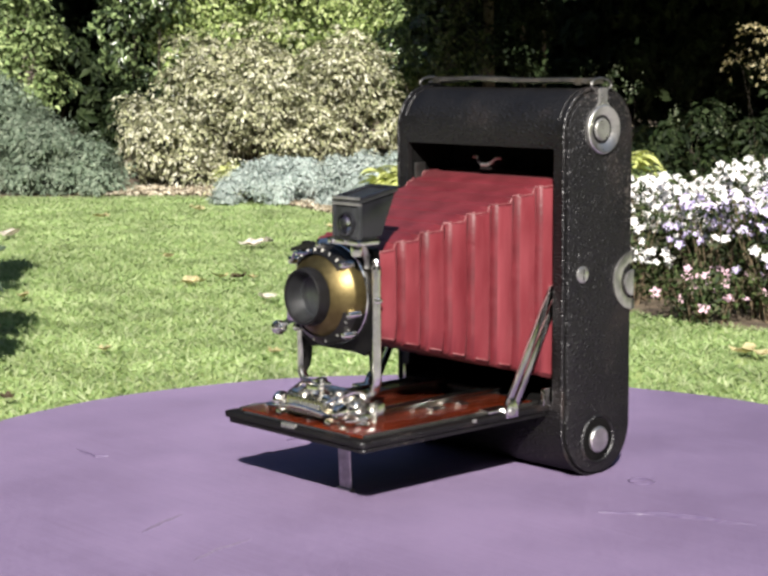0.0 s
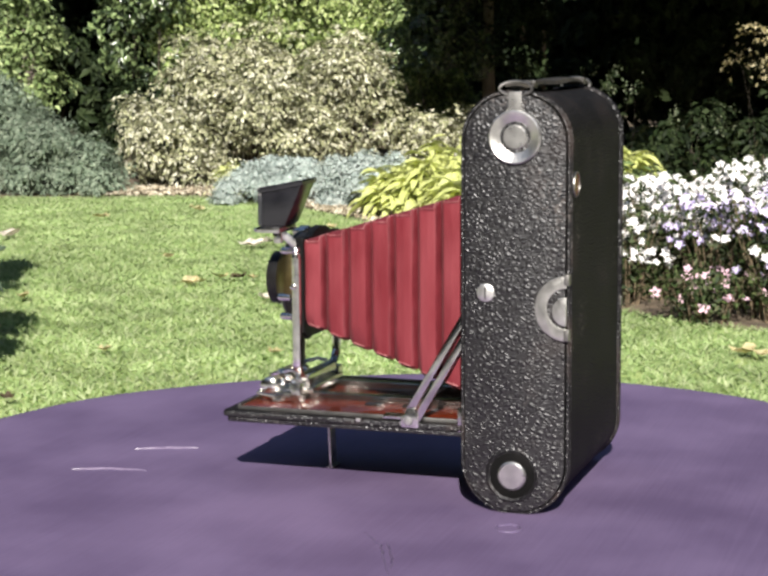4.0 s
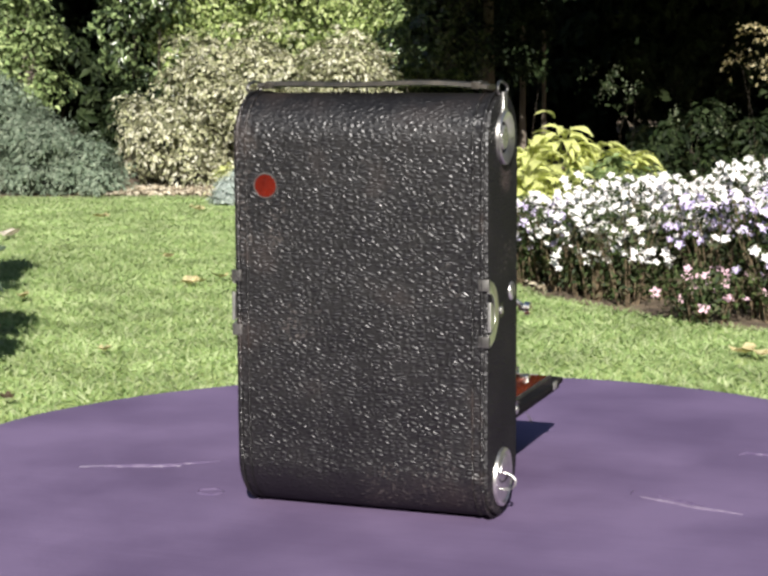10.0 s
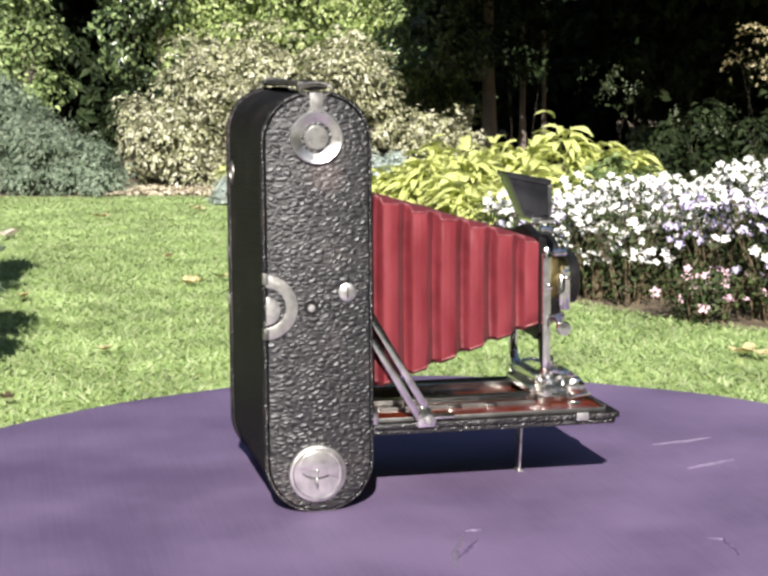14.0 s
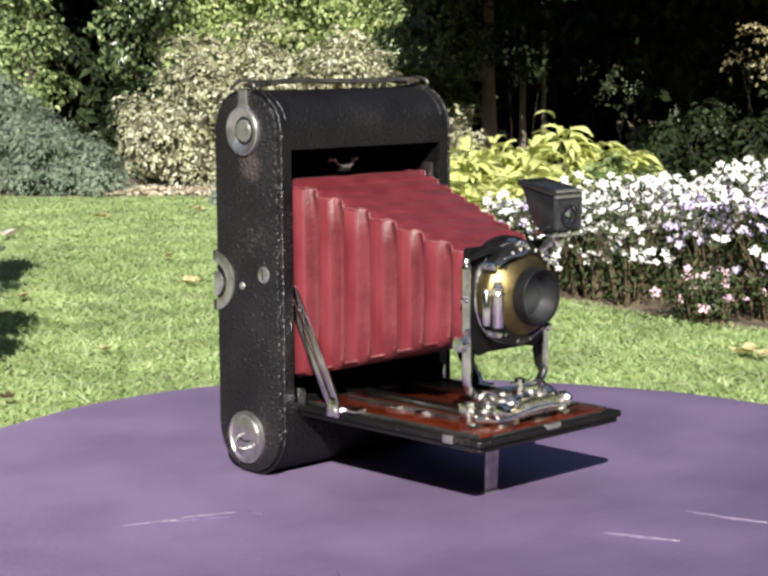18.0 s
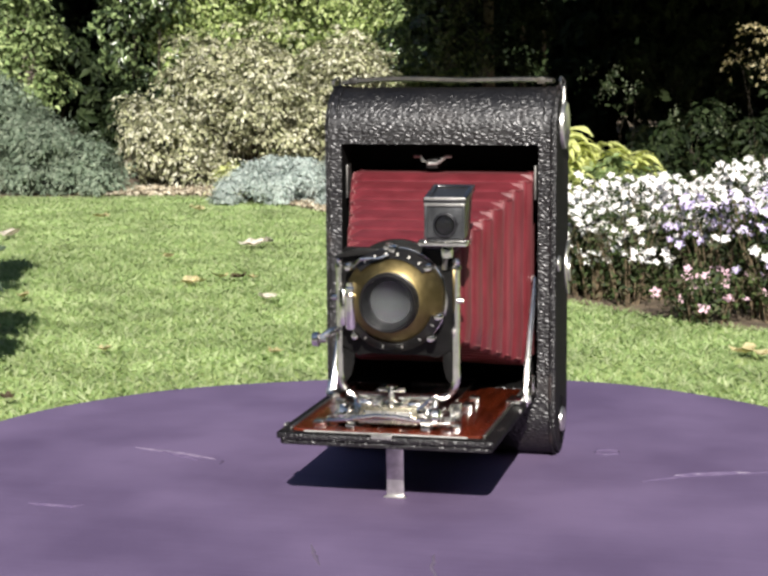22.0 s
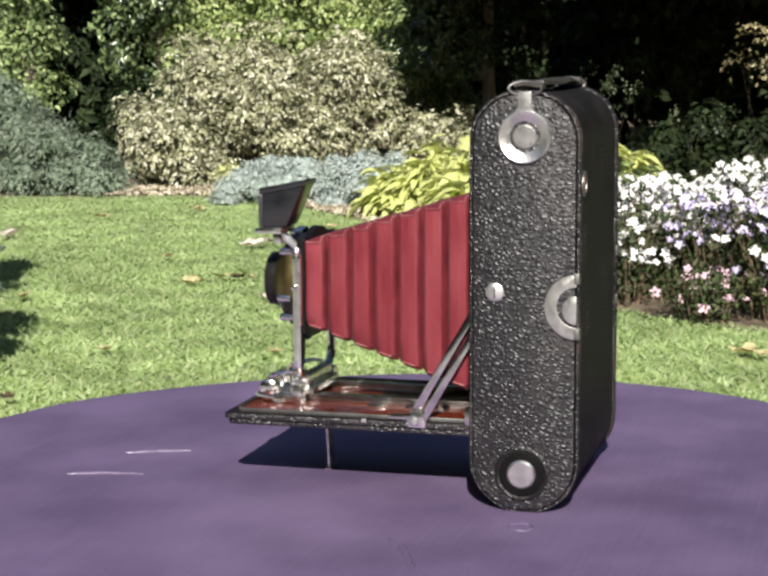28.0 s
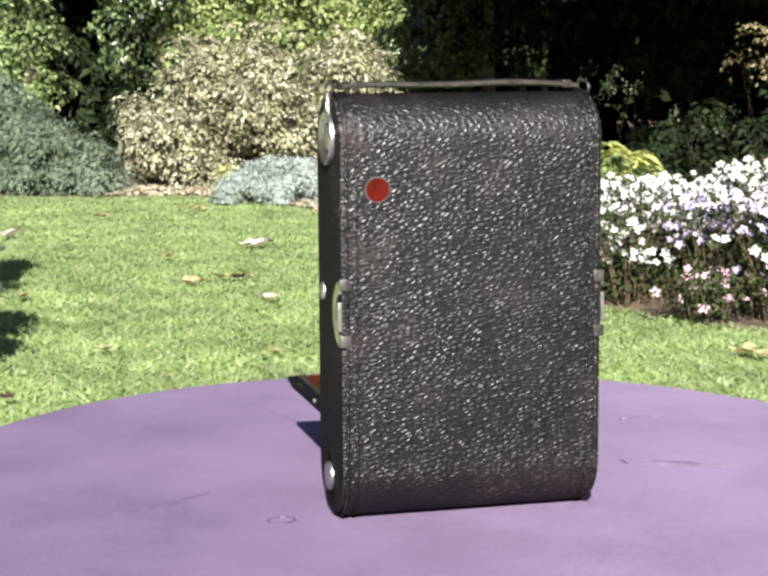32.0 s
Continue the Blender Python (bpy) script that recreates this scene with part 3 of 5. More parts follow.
    for a, b in zip(rows, rows[1:]):
        for k in range(6):
            bm.faces.new((a[k], b[k], b[(k + 1) % 6], a[(k + 1) % 6]))
    bm.faces.new(rows[0])
    bm.faces.new(rows[-1])
    bmesh.ops.recalc_face_normals(bm, faces=bm.faces[:])
    P("carrying_strap", bm, STRAP, "flat dark leather carrying strap")
    for side in (-1, 1):
        P("strap_loop", boxed(side * 0.0575 - 0.0025, side * 0.0575 + 0.0025, -0.0096, 0.0052, 0.2235, 0.2275, 0.0006), STRAP)

    # catch under the lintel
    pts = [(0.0180, 0.0118, 0.1806), (0.0140, 0.0128, 0.1806), (0.0120, 0.0140, 0.1780), (0.0085, 0.0150, 0.1764), (0.0040, 0.0150, 0.1764), (0.0010, 0.0140, 0.1780), (-0.0010, 0.0128, 0.1806), (-0.0050, 0.0118, 0.1806)]
    catch = P("bed_catch", tubed(pts, 0.0011, 6), NICKEL, "bent nickel spring catch")
    P("catch_block", boxed(0.0030, 0.0100, -0.0120, 0.0150, 0.1735, 0.1790, 0.0006), BLACK, parent=catch)

    bellows(P)
    bed(P)
    standard(P)
    finder(P)
    return cam3


def bellows(P):
    """Red pleated bellows tapering from the case to the lens board: broad valleys down one side, narrow ones down the other."""
    y0, y1 = 0.0165, 0.1335
    lerp = lambda a, b, f: a + (b - a) * f
    half, under, over = (lambda f: lerp(0.0560, 0.0288, f)), (lambda f: lerp(0.0560, 0.0895, f)), (lambda f: lerp(0.1718, 0.1372, f))
    marks = (0.0, 0.08, 0.17, 0.24, 0.31, 0.50, 0.69, 0.76, 0.83, 0.92)
    depths = {1: (1.0, 0.84, 0.40, 0.14, 0.02, -0.07, 0.02, 0.14, 0.40, 0.84), -1: (1.15, 0.30, 0.06, 0.02, 0.0, -0.04, 0.0, 0.02, 0.06, 0.30)}
    folds = {1: 6.8, -1: 8.0}
    bm = bmesh.new()
    rings, ridges, rims, hems = [], {1: [], -1: []}, {1: [], -1: []}, {1: {}, -1: {}}

    def fold(side, f):
        """Inset of the pleat, and the middle of its ridge where there is one."""
        n = folds[side]
        k = min(int(f * n + 1e-6), math.ceil(n) - 1)
        frac = f * n - k
        deep = float(np.interp(frac, marks + (1.0,), depths[side] + (depths[side][0],))) * (0.0072 - 0.0018 * f)
        return deep, (k + 0.5) / n if 0.235 < frac < 0.765 else None

    def section(f, y=None):
        y = lerp(y0, y1, f) if y is None else y
        rib = fold(-1, f)[0] if y > 0 else 0.003
        top, low = over(f) - 0.2 * rib, under(f)
        flanks = {}
        for side in (1, -1):
            cut, at = fold(side, f)
            if y < 0:
                cut, at = 0.0030, None
            if f == 1.0:
                cut, at = 0.0, None
            hx = half(lerp(f, at, 0.1) if at else f)
            edge = lerp(over(f), over(min(1.0, at + 0.40 / folds[side])), 0.7) - 0.0010 if at else over(f) - 0.0004
            hem = lerp(under(f), under(at), 0.15) - 0.0004 if at else under(f) + 0.20 * cut
            h = edge - hem
            e, m, q = hx - 0.42 * cut, hx - cut, hx - 0.55 * cut
            flanks[side] = [(q - 0.0036, hem), (q - 0.0008, hem + 0.0024), (m + 0.0003, hem + 0.2 * h), (m, hem + 0.5 * h), (m + 0.0001, hem + 0.8 * h), (e, edge - 0.0014), (e - 0.0012, edge), (hx - 0.0075, top), (hx * 0.3, top)]
            ridges[side].append(at is not None)
            rims[side].append((e - 0.0007, y, edge - 0.0001))
            if at and abs(f - at) < 0.30 / folds[side]:
                hems[side].setdefault(at, []).append((q - 0.0006, y, hem + 0.0022))
        hx = half(f)
        pts = flanks[1] + [(-a, b) for a, b in reversed(flanks[-1])]
        pts += [(-hx * 0.3, low + 0.2 * rib), (hx * 0.3, low + 0.2 * rib)]
        jit = [0.0005 * noise.noise(Vector((a * 80, y * 80, b * 80))) for a, b in pts]
        rings.append([bm.verts.new((a + j, y + 0.6 * j, b + j)) for (a, b), j in zip(pts, jit)])

    section(0.0, y=-0.0118)
    steps = sorted({round((k + f) / folds[side], 5) for side in (1, -1) for k in range(math.ceil(folds[side])) for f in marks if (k + f) / folds[side] < 0.998})
    last = -1.0
    for f in steps:
        if f - last > 0.0012:
            section(f)
            last = f
    section(1.0)
    n = len(rings[0])
    for j in range(len(rings) - 1):
        for i in range(n):
            f = bm.faces.new((rings[j][i], rings[j][(i + 1) % n], rings[j + 1][(i + 1) % n], rings[j + 1][i]))
            if i <= 5 and ridges[1][j] and ridges[1][j + 1]:
                f.material_index = 1
            elif 12 <= i <= 16 and (ridges[-1][j] or ridges[-1][j + 1]):
                f.material_index = 2
    bmesh.ops.recalc_face_normals(bm, faces=bm.faces[:])
    bel = P("bellows", bm, RED, "red pleated leather bellows with faded ridges", angle=40)
    bel.data.materials.append(FADED_RED)
    bel.data.materials.append(WARM_RED)
    # the zigzag upper edges are rubbed pale; pale strips paint glints on the lower corners
    for s in (-1, 1):
        thick = [max(0.00012, 0.00033 + 0.00045 * noise.noise(Vector((i * 0.5, s * 5.0, 2)))) for i in range(len(rims[s]) - 1)]
        P("rubbed_edge", tubed([(s * x, y, z) for x, y, z in rims[s][1:]], thick, 6), RUB_GLINT_RED, "pale rubbed pleat edge", parent=bel)
        for at, row in sorted(hems[s].items())[1:]:
            if len(row) > 2:
                thick = [0.0003] + [0.0005 + 0.0004 * noise.noise(Vector((at * 40, i, s * 3.0))) for i in range(len(row) - 2)] + [0.0003]
                P("rubbed_corner", tubed([(s * x, y, z) for x, y, z in row], thick, 6), RUB_GLINT_RED, parent=bel)


def bed(P):
    """The drop bed with its varnished inlay, rails, stays and prop."""
    def rounded(x, y0, y1, r):
        return [(-x, y0), (x, y0)] + circle(x - r, y1 - r, r, 9, 0, math.pi / 2) + circle(-x + r, y1 - r, r, 9, math.pi / 2, math.pi)
    b = P("bed", slab(rounded(0.0590, 0.0285, 0.1712, 0.0036), "z", 0.0400, 0.0432, 0.0008), LEATHER_EDGE, "drop bed edged in black leather")
    P("bed_underside", slab(rounded(0.0574, 0.0290, 0.1694, 0.0034), "z", 0.0366, 0.0403, 0.0014), LEATHER_BACK, "black leather underside of the bed", parent=b)
    P("inlay", slab(rounded(0.0516, 0.0315, 0.1640, 0.0030), "z", 0.0430, 0.0445, 0.0004), WOOD, "varnished mahogany inlay", parent=b)
    P("front_binding", tubed([(-0.0440, 0.1668, 0.0438), (0.0440, 0.1668, 0.0438)], 0.0008, 6), DARK_NICKEL, parent=b)
    P("edge_clip", boxed(0.0586, 0.0598, 0.1450, 0.1520, 0.0396, 0.0440, 0.0004), NICKEL, parent=b)
    P("edge_clip", boxed(-0.0598, -0.0586, 0.0880, 0.0905, 0.0420, 0.0440, 0.0003), NICKEL, parent=b)
    for x, y, w in ((-0.0300, 0.0900, 0.010), (-0.0300, 0.0700, 0.006), (0.0330, 0.0820, 0.008), (0.0340, 0.1030, 0.006), (-0.0340, 0.1480, 0.006), (0.0400, 0.1500, 0.007)):
        P("focus_stop", boxed(x - 0.0030, x + 0.0030, y - w / 2, y + w / 2, 0.0443, 0.0468, 0.0008), BRIGHT_NICKEL, parent=b)
    for x in (-0.0522, 0.0522):
        P("binding", boxed(x - 0.0007, x + 0.0007, 0.0315, 0.1640, 0.0430, 0.0452, 0.0003), DARK_NICKEL, parent=b)
    for x in (-0.0205, 0.0205):
        rail = P("rail", boxed(x - 0.0024, x + 0.0024, 0.0315, 0.1620, 0.0443, 0.0482, 0.0006), RAIL_NICKEL, "polished nickel focusing rail")
        P("rail_lip", boxed(x - 0.0036, x + 0.0036, 0.0315, 0.1450, 0.0480, 0.0492, 0.0004), RAIL_NICKEL, parent=rail)
    P("rack", boxed(0.0280, 0.0312, 0.0400, 0.1300, 0.0443, 0.0462, 0.0003), DARK_NICKEL, parent=b)
    P("stop_plate", boxed(-0.0150, 0.0150, 0.0320, 0.0380, 0.0443, 0.0470, 0.0006), DARK_NICKEL, parent=b)
    for side in (-1, 1):
        # folding stay of two bars
        lo, hi = Vector((side * 0.0572, 0.0590, 0.0455)), Vector((side * 0.0572, 0.0225, 0.1085))
        d = (hi - lo).normalized()
        nrm = Vector((0, d.z, -d.y))
        for k, off in enumerate((-0.0028, 0.0030)):
            a, c = lo + nrm * off, hi + nrm * off
            q = Matrix(((1, 0, 0), (0, nrm.y, d.y), (0, nrm.z, d.z))).to_4x4()
            P("stay_bar", boxed(-0.0010, 0.0010, -0.0020, 0.0020, -(c - a).length / 2, (c - a).length / 2, 0.0005, turn=Matrix.Translation((a + c) / 2) @ q), STAY_NICKEL, "flat worn nickel stay bar")
        foot = [(0.0545, 0.0405), (0.0642, 0.0405), (0.0648, 0.0440), (0.0612, 0.0510), (0.0568, 0.0510), (0.0548, 0.0450)]
        bracket = P("stay_bracket", slab(foot, "x", side * 0.0566, side * 0.0596, 0.0004), BRIGHT_NICKEL)
        P("rivet", lathed([(0, 0.0014), (0.0020, 0.0010), (0.0026, -0.0002)], (side * 0.0598, 0.0605, 0.0440), "x" if side > 0 else "-x", 16), NICKEL, parent=bracket)
        # bright plate added to stand in for glare on the stay's foot
        P("foot_flange", boxed(side * 0.0530 - 0.0040, side * 0.0530 + 0.0040, 0.0600, 0.0760, 0.0440, 0.0462, 0.0006), BRIGHT_NICKEL, parent=bracket)
        P("hinge", boxed(side * 0.0572 - 0.0012, side * 0.0572 + 0.0010, 0.0250, 0.0330, 0.0395, 0.0530, 0.0008), RAIL_NICKEL)
        P("stay_pin", lathed([(0, 0.0016), (0.0022, 0.0010), (0.0028, -0.0006)], (side * 0.0560, 0.0225, 0.1090), "-x" if side > 0 else "x", 14), NICKEL)
        P("latch_arm", boxed(side * 0.0570 - 0.0006, side * 0.0570 + 0.0006, 0.0150, 0.0235, 0.1560, 0.1760, 0.0004), DARK_NICKEL)
    # swinging prop under the bed
    prop = P("prop_leg", slab([(0.1290, 0.0372), (0.1302, 0.0372), (0.1284, 0.0), (0.1272, 0.0)], "x", -0.0012, 0.0084, 0.0003), NICKEL, "thin nickel prop leg")
    P("prop_toe", boxed(-0.0022, 0.0098, 0.1262, 0.1300, 0.0, 0.0010, 0.0003), NICKEL, parent=prop)
    P("bed_end_plate", boxed(-0.0045, 0.0065, 0.1690, 0.1718, 0.0420, 0.0446, 0.0005), DULL_NICKEL, parent=b)


def standard(P):
    """U-shaped standard with the lens board, shutter and lens."""
    Y, X = 0.1358, 0.0318
    pts = [(-X, Y, 0.1290), (-X, Y, 0.1000), (-X, Y, 0.0720)]
    pts += [(-X + 0.0100 * (1 - math.cos(a)), Y, 0.0690 - 0.0110 * math.sin(a)) for a in [math.pi / 2 * i / 8 for i in range(9)]]
    pts += [(-x, y, z) for x, y, z in reversed(pts)]
    std = P("standard", tubed(pts, 0.0027, 10, 0.8), BRIGHT_NICKEL, "U-shaped nickel lens standard")
    for s in (-1, 1):
        P("standard_tip", lathed([(0, 0.0052), (0.0018, 0.0046), (0.0024, 0.0030), (0.0016, 0.0016), (0.0026, 0.0008), (0.0028, -0.0010)], (s * X, Y, 0.1290), "z", 14), BRIGHT_NICKEL, parent=std)
        P("side_pin", lathed([(0, 0.0030), (0.0014, 0.0026), (0.0018, -0.0006)], (s * 0.0335, Y + 0.001, 0.1115), "x" if s > 0 else "-x", 12), BRIGHT_NICKEL, parent=std)
    # lens board
    o = [(-0.0300, 0.0850), (-0.0220, 0.0800), (-0.0160, 0.0812), (0.0160, 0.0812), (0.0220, 0.0800), (0.0300, 0.0850), (0.0302, 0.1372), (0.0290, 0.1388), (0.0180, 0.1388)] + circle(0.0, 0.1130, 0.0305, 13, radians(58), radians(122)) + [(-0.0180, 0.1388), (-0.0290, 0.1388), (-0.0302, 0.1372)]
    board = P("lens_board", slab(o, "y", 0.1320, 0.1366, 0.0005), MATT_BLACK, "black lens board")
    for s in (-1, 1):
        P("board_horn", slab([(s * 0.0300, 0.0860), (s * 0.0240, 0.0870), (s * 0.0246, 0.0760), (s * 0.0262, 0.0690), (s * 0.0300, 0.0640)], "y", 0.1335, 0.1352, 0.0003), MATT_BLACK, parent=board)
    # shutter: brass cone, dark rim and scales
    C = (0.0, 0.0, 0.1122)
    sh = P("shutter", lathed([(0.0262, 0.1366), (0.0266, 0.1380), (0.0266, 0.1445), (0.0258, 0.1462), (0.0170, 0.1545), (0.0155, 0.1550)], C, "y", 64), BRASS, "conical brass shutter housing")
    P("shutter_rim", lathed([(0.0276, 0.1366), (0.0276, 0.1378), (0.0268, 0.1384)], C, "y", 64), BRIGHT_NICKEL, parent=sh)
    for lo, hi, name in ((42, 138, "speed_scale"), (198, 342, "aperture_scale")):
        bm = bmesh.new()
        k = 20
        rows = []
        for i in range(k + 1):
            a = radians(lo + (hi - lo) * i / k)
            ring = []
            for r, y in ((0.0272, 0.1385), (0.0278, 0.1455), (0.0268, 0.1472), (0.0226, 0.1506), (0.0220, 0.1486)):
                ring.append(bm.verts.new((r * math.cos(a), y, C[2] + r * math.sin(a))))
            rows.append(ring)
        for p, q in zip(rows, rows[1:]):
            for i in range(4):
                bm.faces.new((p[i], q[i], q[i + 1], p[i + 1]))
        bm.faces.new(rows[0])
        bm.faces.new(rows[-1])
        bmesh.ops.recalc_face_normals(bm, faces=bm.faces[:])
        sc = P(name, bm, BLACK, "black scale plate with white marks", parent=sh)
        for i in range(6):
            a = radians(lo + 12 + (hi - lo - 24) * i / 5)
            m = Matrix.Translation((0.0247 * math.cos(a), 0.1488, C[2] + 0.0247 * math.sin(a))) @ Matrix.Rotation(-a, 4, "Y")
            P("white_bar", boxed(-0.0011, 0.0011, -0.0005, 0.0005, -0.0004, 0.0004, turn=m), IVORY if lo < 90 else DULL_NICKEL, parent=sh)
    barrel = P("lens_barrel", lathed([(0.0168, 0.1535), (0.0158, 0.1545), (0.0156, 0.1585), (0.0152, 0.1596), (0.0152, 0.1612), (0.0146, 0.1617), (0.0139, 0.1612), (0.0136, 0.1602)], C, "y", 56), BLACK, "black lens barrel")
    P("barrel_bore", lathed([(0.0136, 0.1604), (0.0126, 0.1570), (0.0113, 0.1536), (0.0110, 0.1484)], C, "y", 48), BORE, "grey funnel round the lens", parent=barrel)
    P("iris", lathed([(0, 0.1482), (0.0030, 0.1484), (0.0111, 0.1490)], (0, 0, C[2]), "y", 40), BLADE, "grey shutter blades", parent=barrel)
    for r, y in ((0.0160, 0.1552), (0.0159, 0.1566), (0.0158, 0.1580)):
        P("grip_ring", lathed([(r - 0.0004, y - 0.0005), (r, y - 0.0003), (r, y + 0.0003), (r - 0.0004, y + 0.0005)], C, "y", 48), BLACK, parent=barrel)
    element = P("lens_element", lathed([(0, 0.1552), (0.004, 0.1550), (0.008, 0.1543), (0.0112, 0.1534), (0.0112, 0.1530), (0.007, 0.1527), (0, 0.1526)], C, "y", 40), GLASS, "front lens element", parent=barrel)
    element.visible_shadow = False
    # pneumatic cylinder, levers and screws on the shutter
    cyl = P("pump_cylinder", lathed([(0, -0.0125), (0.0026, -0.0125), (0.0032, -0.0115), (0.0032, 0.0095), (0.0024, 0.0105), (0.0024, 0.0125), (0, 0.0128)], (0.0222, 0.1498, 0.1090), "z", 18), BRIGHT_NICKEL, "nickel pneumatic cylinder")
    P("cylinder_cap", lathed([(0.0034, 0.0050), (0.0038, 0.0060), (0.0034, 0.0070)], (0.0222, 0.1498, 0.1090), "z", 18), GOLD, parent=cyl)
    P("pump_cylinder", lathed([(0, -0.0100), (0.0018, -0.0100), (0.0023, -0.0090), (0.0023, 0.0085), (0.0016, 0.0095), (0, 0.0098)], (0.0272, 0.1462, 0.1080), "z", 16), BRIGHT_NICKEL)
    P("trigger_arm", slab([(0.0080, 0.1385), (0.0200, 0.1392), (0.0330, 0.1350), (0.0335, 0.1330), (0.0210, 0.1352), (0.0080, 0.1350)], "y", 0.1400, 0.1416, 0.0003), BLACK, parent=sh)
    P("release_lever", tubed([(0.0215, 0.1500, 0.1300), (0.0160, 0.1530, 0.1345), (0.0060, 0.1532, 0.1350), (0.0010, 0.1520, 0.1370)], 0.0009, 6), BRIGHT_NICKEL, parent=sh)
    for x, z in ((0.0205, 0.0925), (-0.0205, 0.0925), (-0.0190, 0.1300), (0.0240, 0.1295), (0.0, 0.1395), (-0.0245, 0.1040)):
        P("shutter_screw", lathed([(0, 0.0024), (0.0016, 0.0020), (0.0022, 0.0010), (0.0024, -0.0060)], (x, 0.1480, z), "y", 14), BRIGHT_NICKEL, parent=sh)
    P("speed_knob", lathed([(0, 0.0034), (0.0020, 0.0030), (0.0023, 0.0), (0.0023, -0.003)], (0.0030, 0.1440, 0.1405), "y", 16), BRIGHT_NICKEL, parent=sh)
    # rising-front screw at the side
    P("side_lever", tubed([(0.0318, 0.1370, 0.0945), (0.0360, 0.1405, 0.0938), (0.0412, 0.1420, 0.0898)], 0.0019, 8), BRIGHT_NICKEL, parent=std)
    P("side_knob", lathed([(0, 0.0046), (0.0038, 0.0042), (0.0042, 0.0010), (0.0020, 0.0), (0.0020, -0.003)], (0.0412, 0.1424, 0.0892), "x", 16), BRIGHT_NICKEL, parent=std)
    # sliding carriage on the rails
    hole = [(-0.0185, 0.1425), (0.0185, 0.1425), (0.0185, 0.1525), (-0.0185, 0.1525)]
    car = P("carriage", slab([(-0.0252, 0.1290), (0.0252, 0.1290), (0.0252, 0.1560), (-0.0252, 0.1560)], "z", 0.0490, 0.0528, 0.0006, hole=hole), BRIGHT_NICKEL, "nickel carriage clamped on the rails")
    P("slide_bar", boxed(-0.0040, 0.0056, 0.1415, 0.1535, 0.0488, 0.0526, 0.0006), BRIGHT_NICKEL, parent=car)
    for x in (-0.0130, 0.0130):
        P("spring_leaf", boxed(x - 0.0016, x + 0.0016, 0.1410, 0.1540, 0.0500, 0.0516, 0.0004), RAIL_NICKEL, parent=car)
    P("cross_bar", boxed(-0.0225, 0.0225, 0.1325, 0.1400, 0.0526, 0.0592, 0.0012), BRIGHT_NICKEL, parent=car)
    P("clamp_frame", slab([(-0.0165, 0.0480), (0.0165, 0.0480), (0.0150, 0.0572), (-0.0150, 0.0572)], "y", 0.1560, 0.1605, 0.0007), GOLD, "gilt clamp plate", parent=car)
    P("clamp_window", boxed(-0.0120, 0.0120, 0.1600, 0.1612, 0.0502, 0.0550, 0.0004), DULL_NICKEL, parent=car)
    P("clamp_knob", lathed([(0, 0.0140), (0.0030, 0.0134), (0.0034, 0.0112), (0.0018, 0.0098), (0.0018, 0.0072), (0.0056, 0.0052), (0.0060, 0.0030), (0.0024, 0.0014), (0.0028, -0.001)], (0.0010, 0.1470, 0.0528), "z", 14), BRIGHT_NICKEL, parent=car)
    P("clamp_wing", boxed(-0.0065, 0.0085, 0.1461, 0.1479, 0.0628, 0.0650, 0.0006), BRIGHT_NICKEL, parent=car)
    P("brace_rod", tubed([(-0.0200, 0.1600, 0.0500), (-0.0040, 0.1640, 0.0530), (0.0060, 0.1640, 0.0530), (0.0200, 0.1600, 0.0500)], 0.0013, 7), BRIGHT_NICKEL, parent=car)
    for x, y in ((-0.0190, 0.1500), (0.0190, 0.1500), (-0.0100, 0.1440), (0.0112, 0.1440), (-0.0215, 0.1420), (0.0215, 0.1420), (-0.0070, 0.1520), (0.0080, 0.1520)):
        P("carriage_screw", lathed([(0, 0.0030), (0.0016, 0.0026), (0.0023, 0.0014), (0.0014, 0.0006), (0.0020, -0.0008)], (x, y, 0.0528), "z", 12), BRIGHT_NICKEL, parent=car)
    for s in (-1, 1):
        P("strut", tubed([(s * 0.0120, 0.1600, 0.0540), (s * 0.0180, 0.1560, 0.0575), (s * 0.0215, 0.1440, 0.0610), (s * 0.0215, 0.1380, 0.0600)], 0.0011, 6), BRIGHT_NICKEL, parent=car)
        P("foot_block", boxed(s * 0.0318 - 0.0030, s * 0.0318 + 0.0030, 0.1330, 0.1388, 0.0445, 0.0560, 0.0008), BRIGHT_NICKEL, parent=car)
        wheel = P("thumb_wheel", lathed([(0.0, 0.0045), (0.0034, 0.0045), (0.0050, 0.0036), (0.0052, 0.0006), (0.0040, -0.0008), (0, -0.0008)], (s * 0.0232, 0.1560, 0.0520), "x" if s > 0 else "-x", 18), BRIGHT_NICKEL, parent=car)
        P("side_clip", boxed(s * 0.0290 - 0.0034, s * 0.0290 + 0.0034, 0.1330, 0.1500, 0.0452, 0.0508, 0.0008), BRIGHT_NICKEL, parent=car)
        P("spring_wire", tubed([(s * 0.0180, 0.1625, 0.0500), (s * 0.0330, 0.1600, 0.0490), (s * 0.0360, 0.1480, 0.0480), (s * 0.0280, 0.1400, 0.0490)], 0.0010, 6), BRIGHT_NICKEL, parent=car)
        P("knuckle", lathed([(0, -0.003), (0.0026, -0.003), (0.0030, 0.0), (0.0026, 0.003), (0, 0.003)], (s * 0.0130, 0.1540, 0.0572), "x", 12), BRIGHT_NICKEL, parent=car)


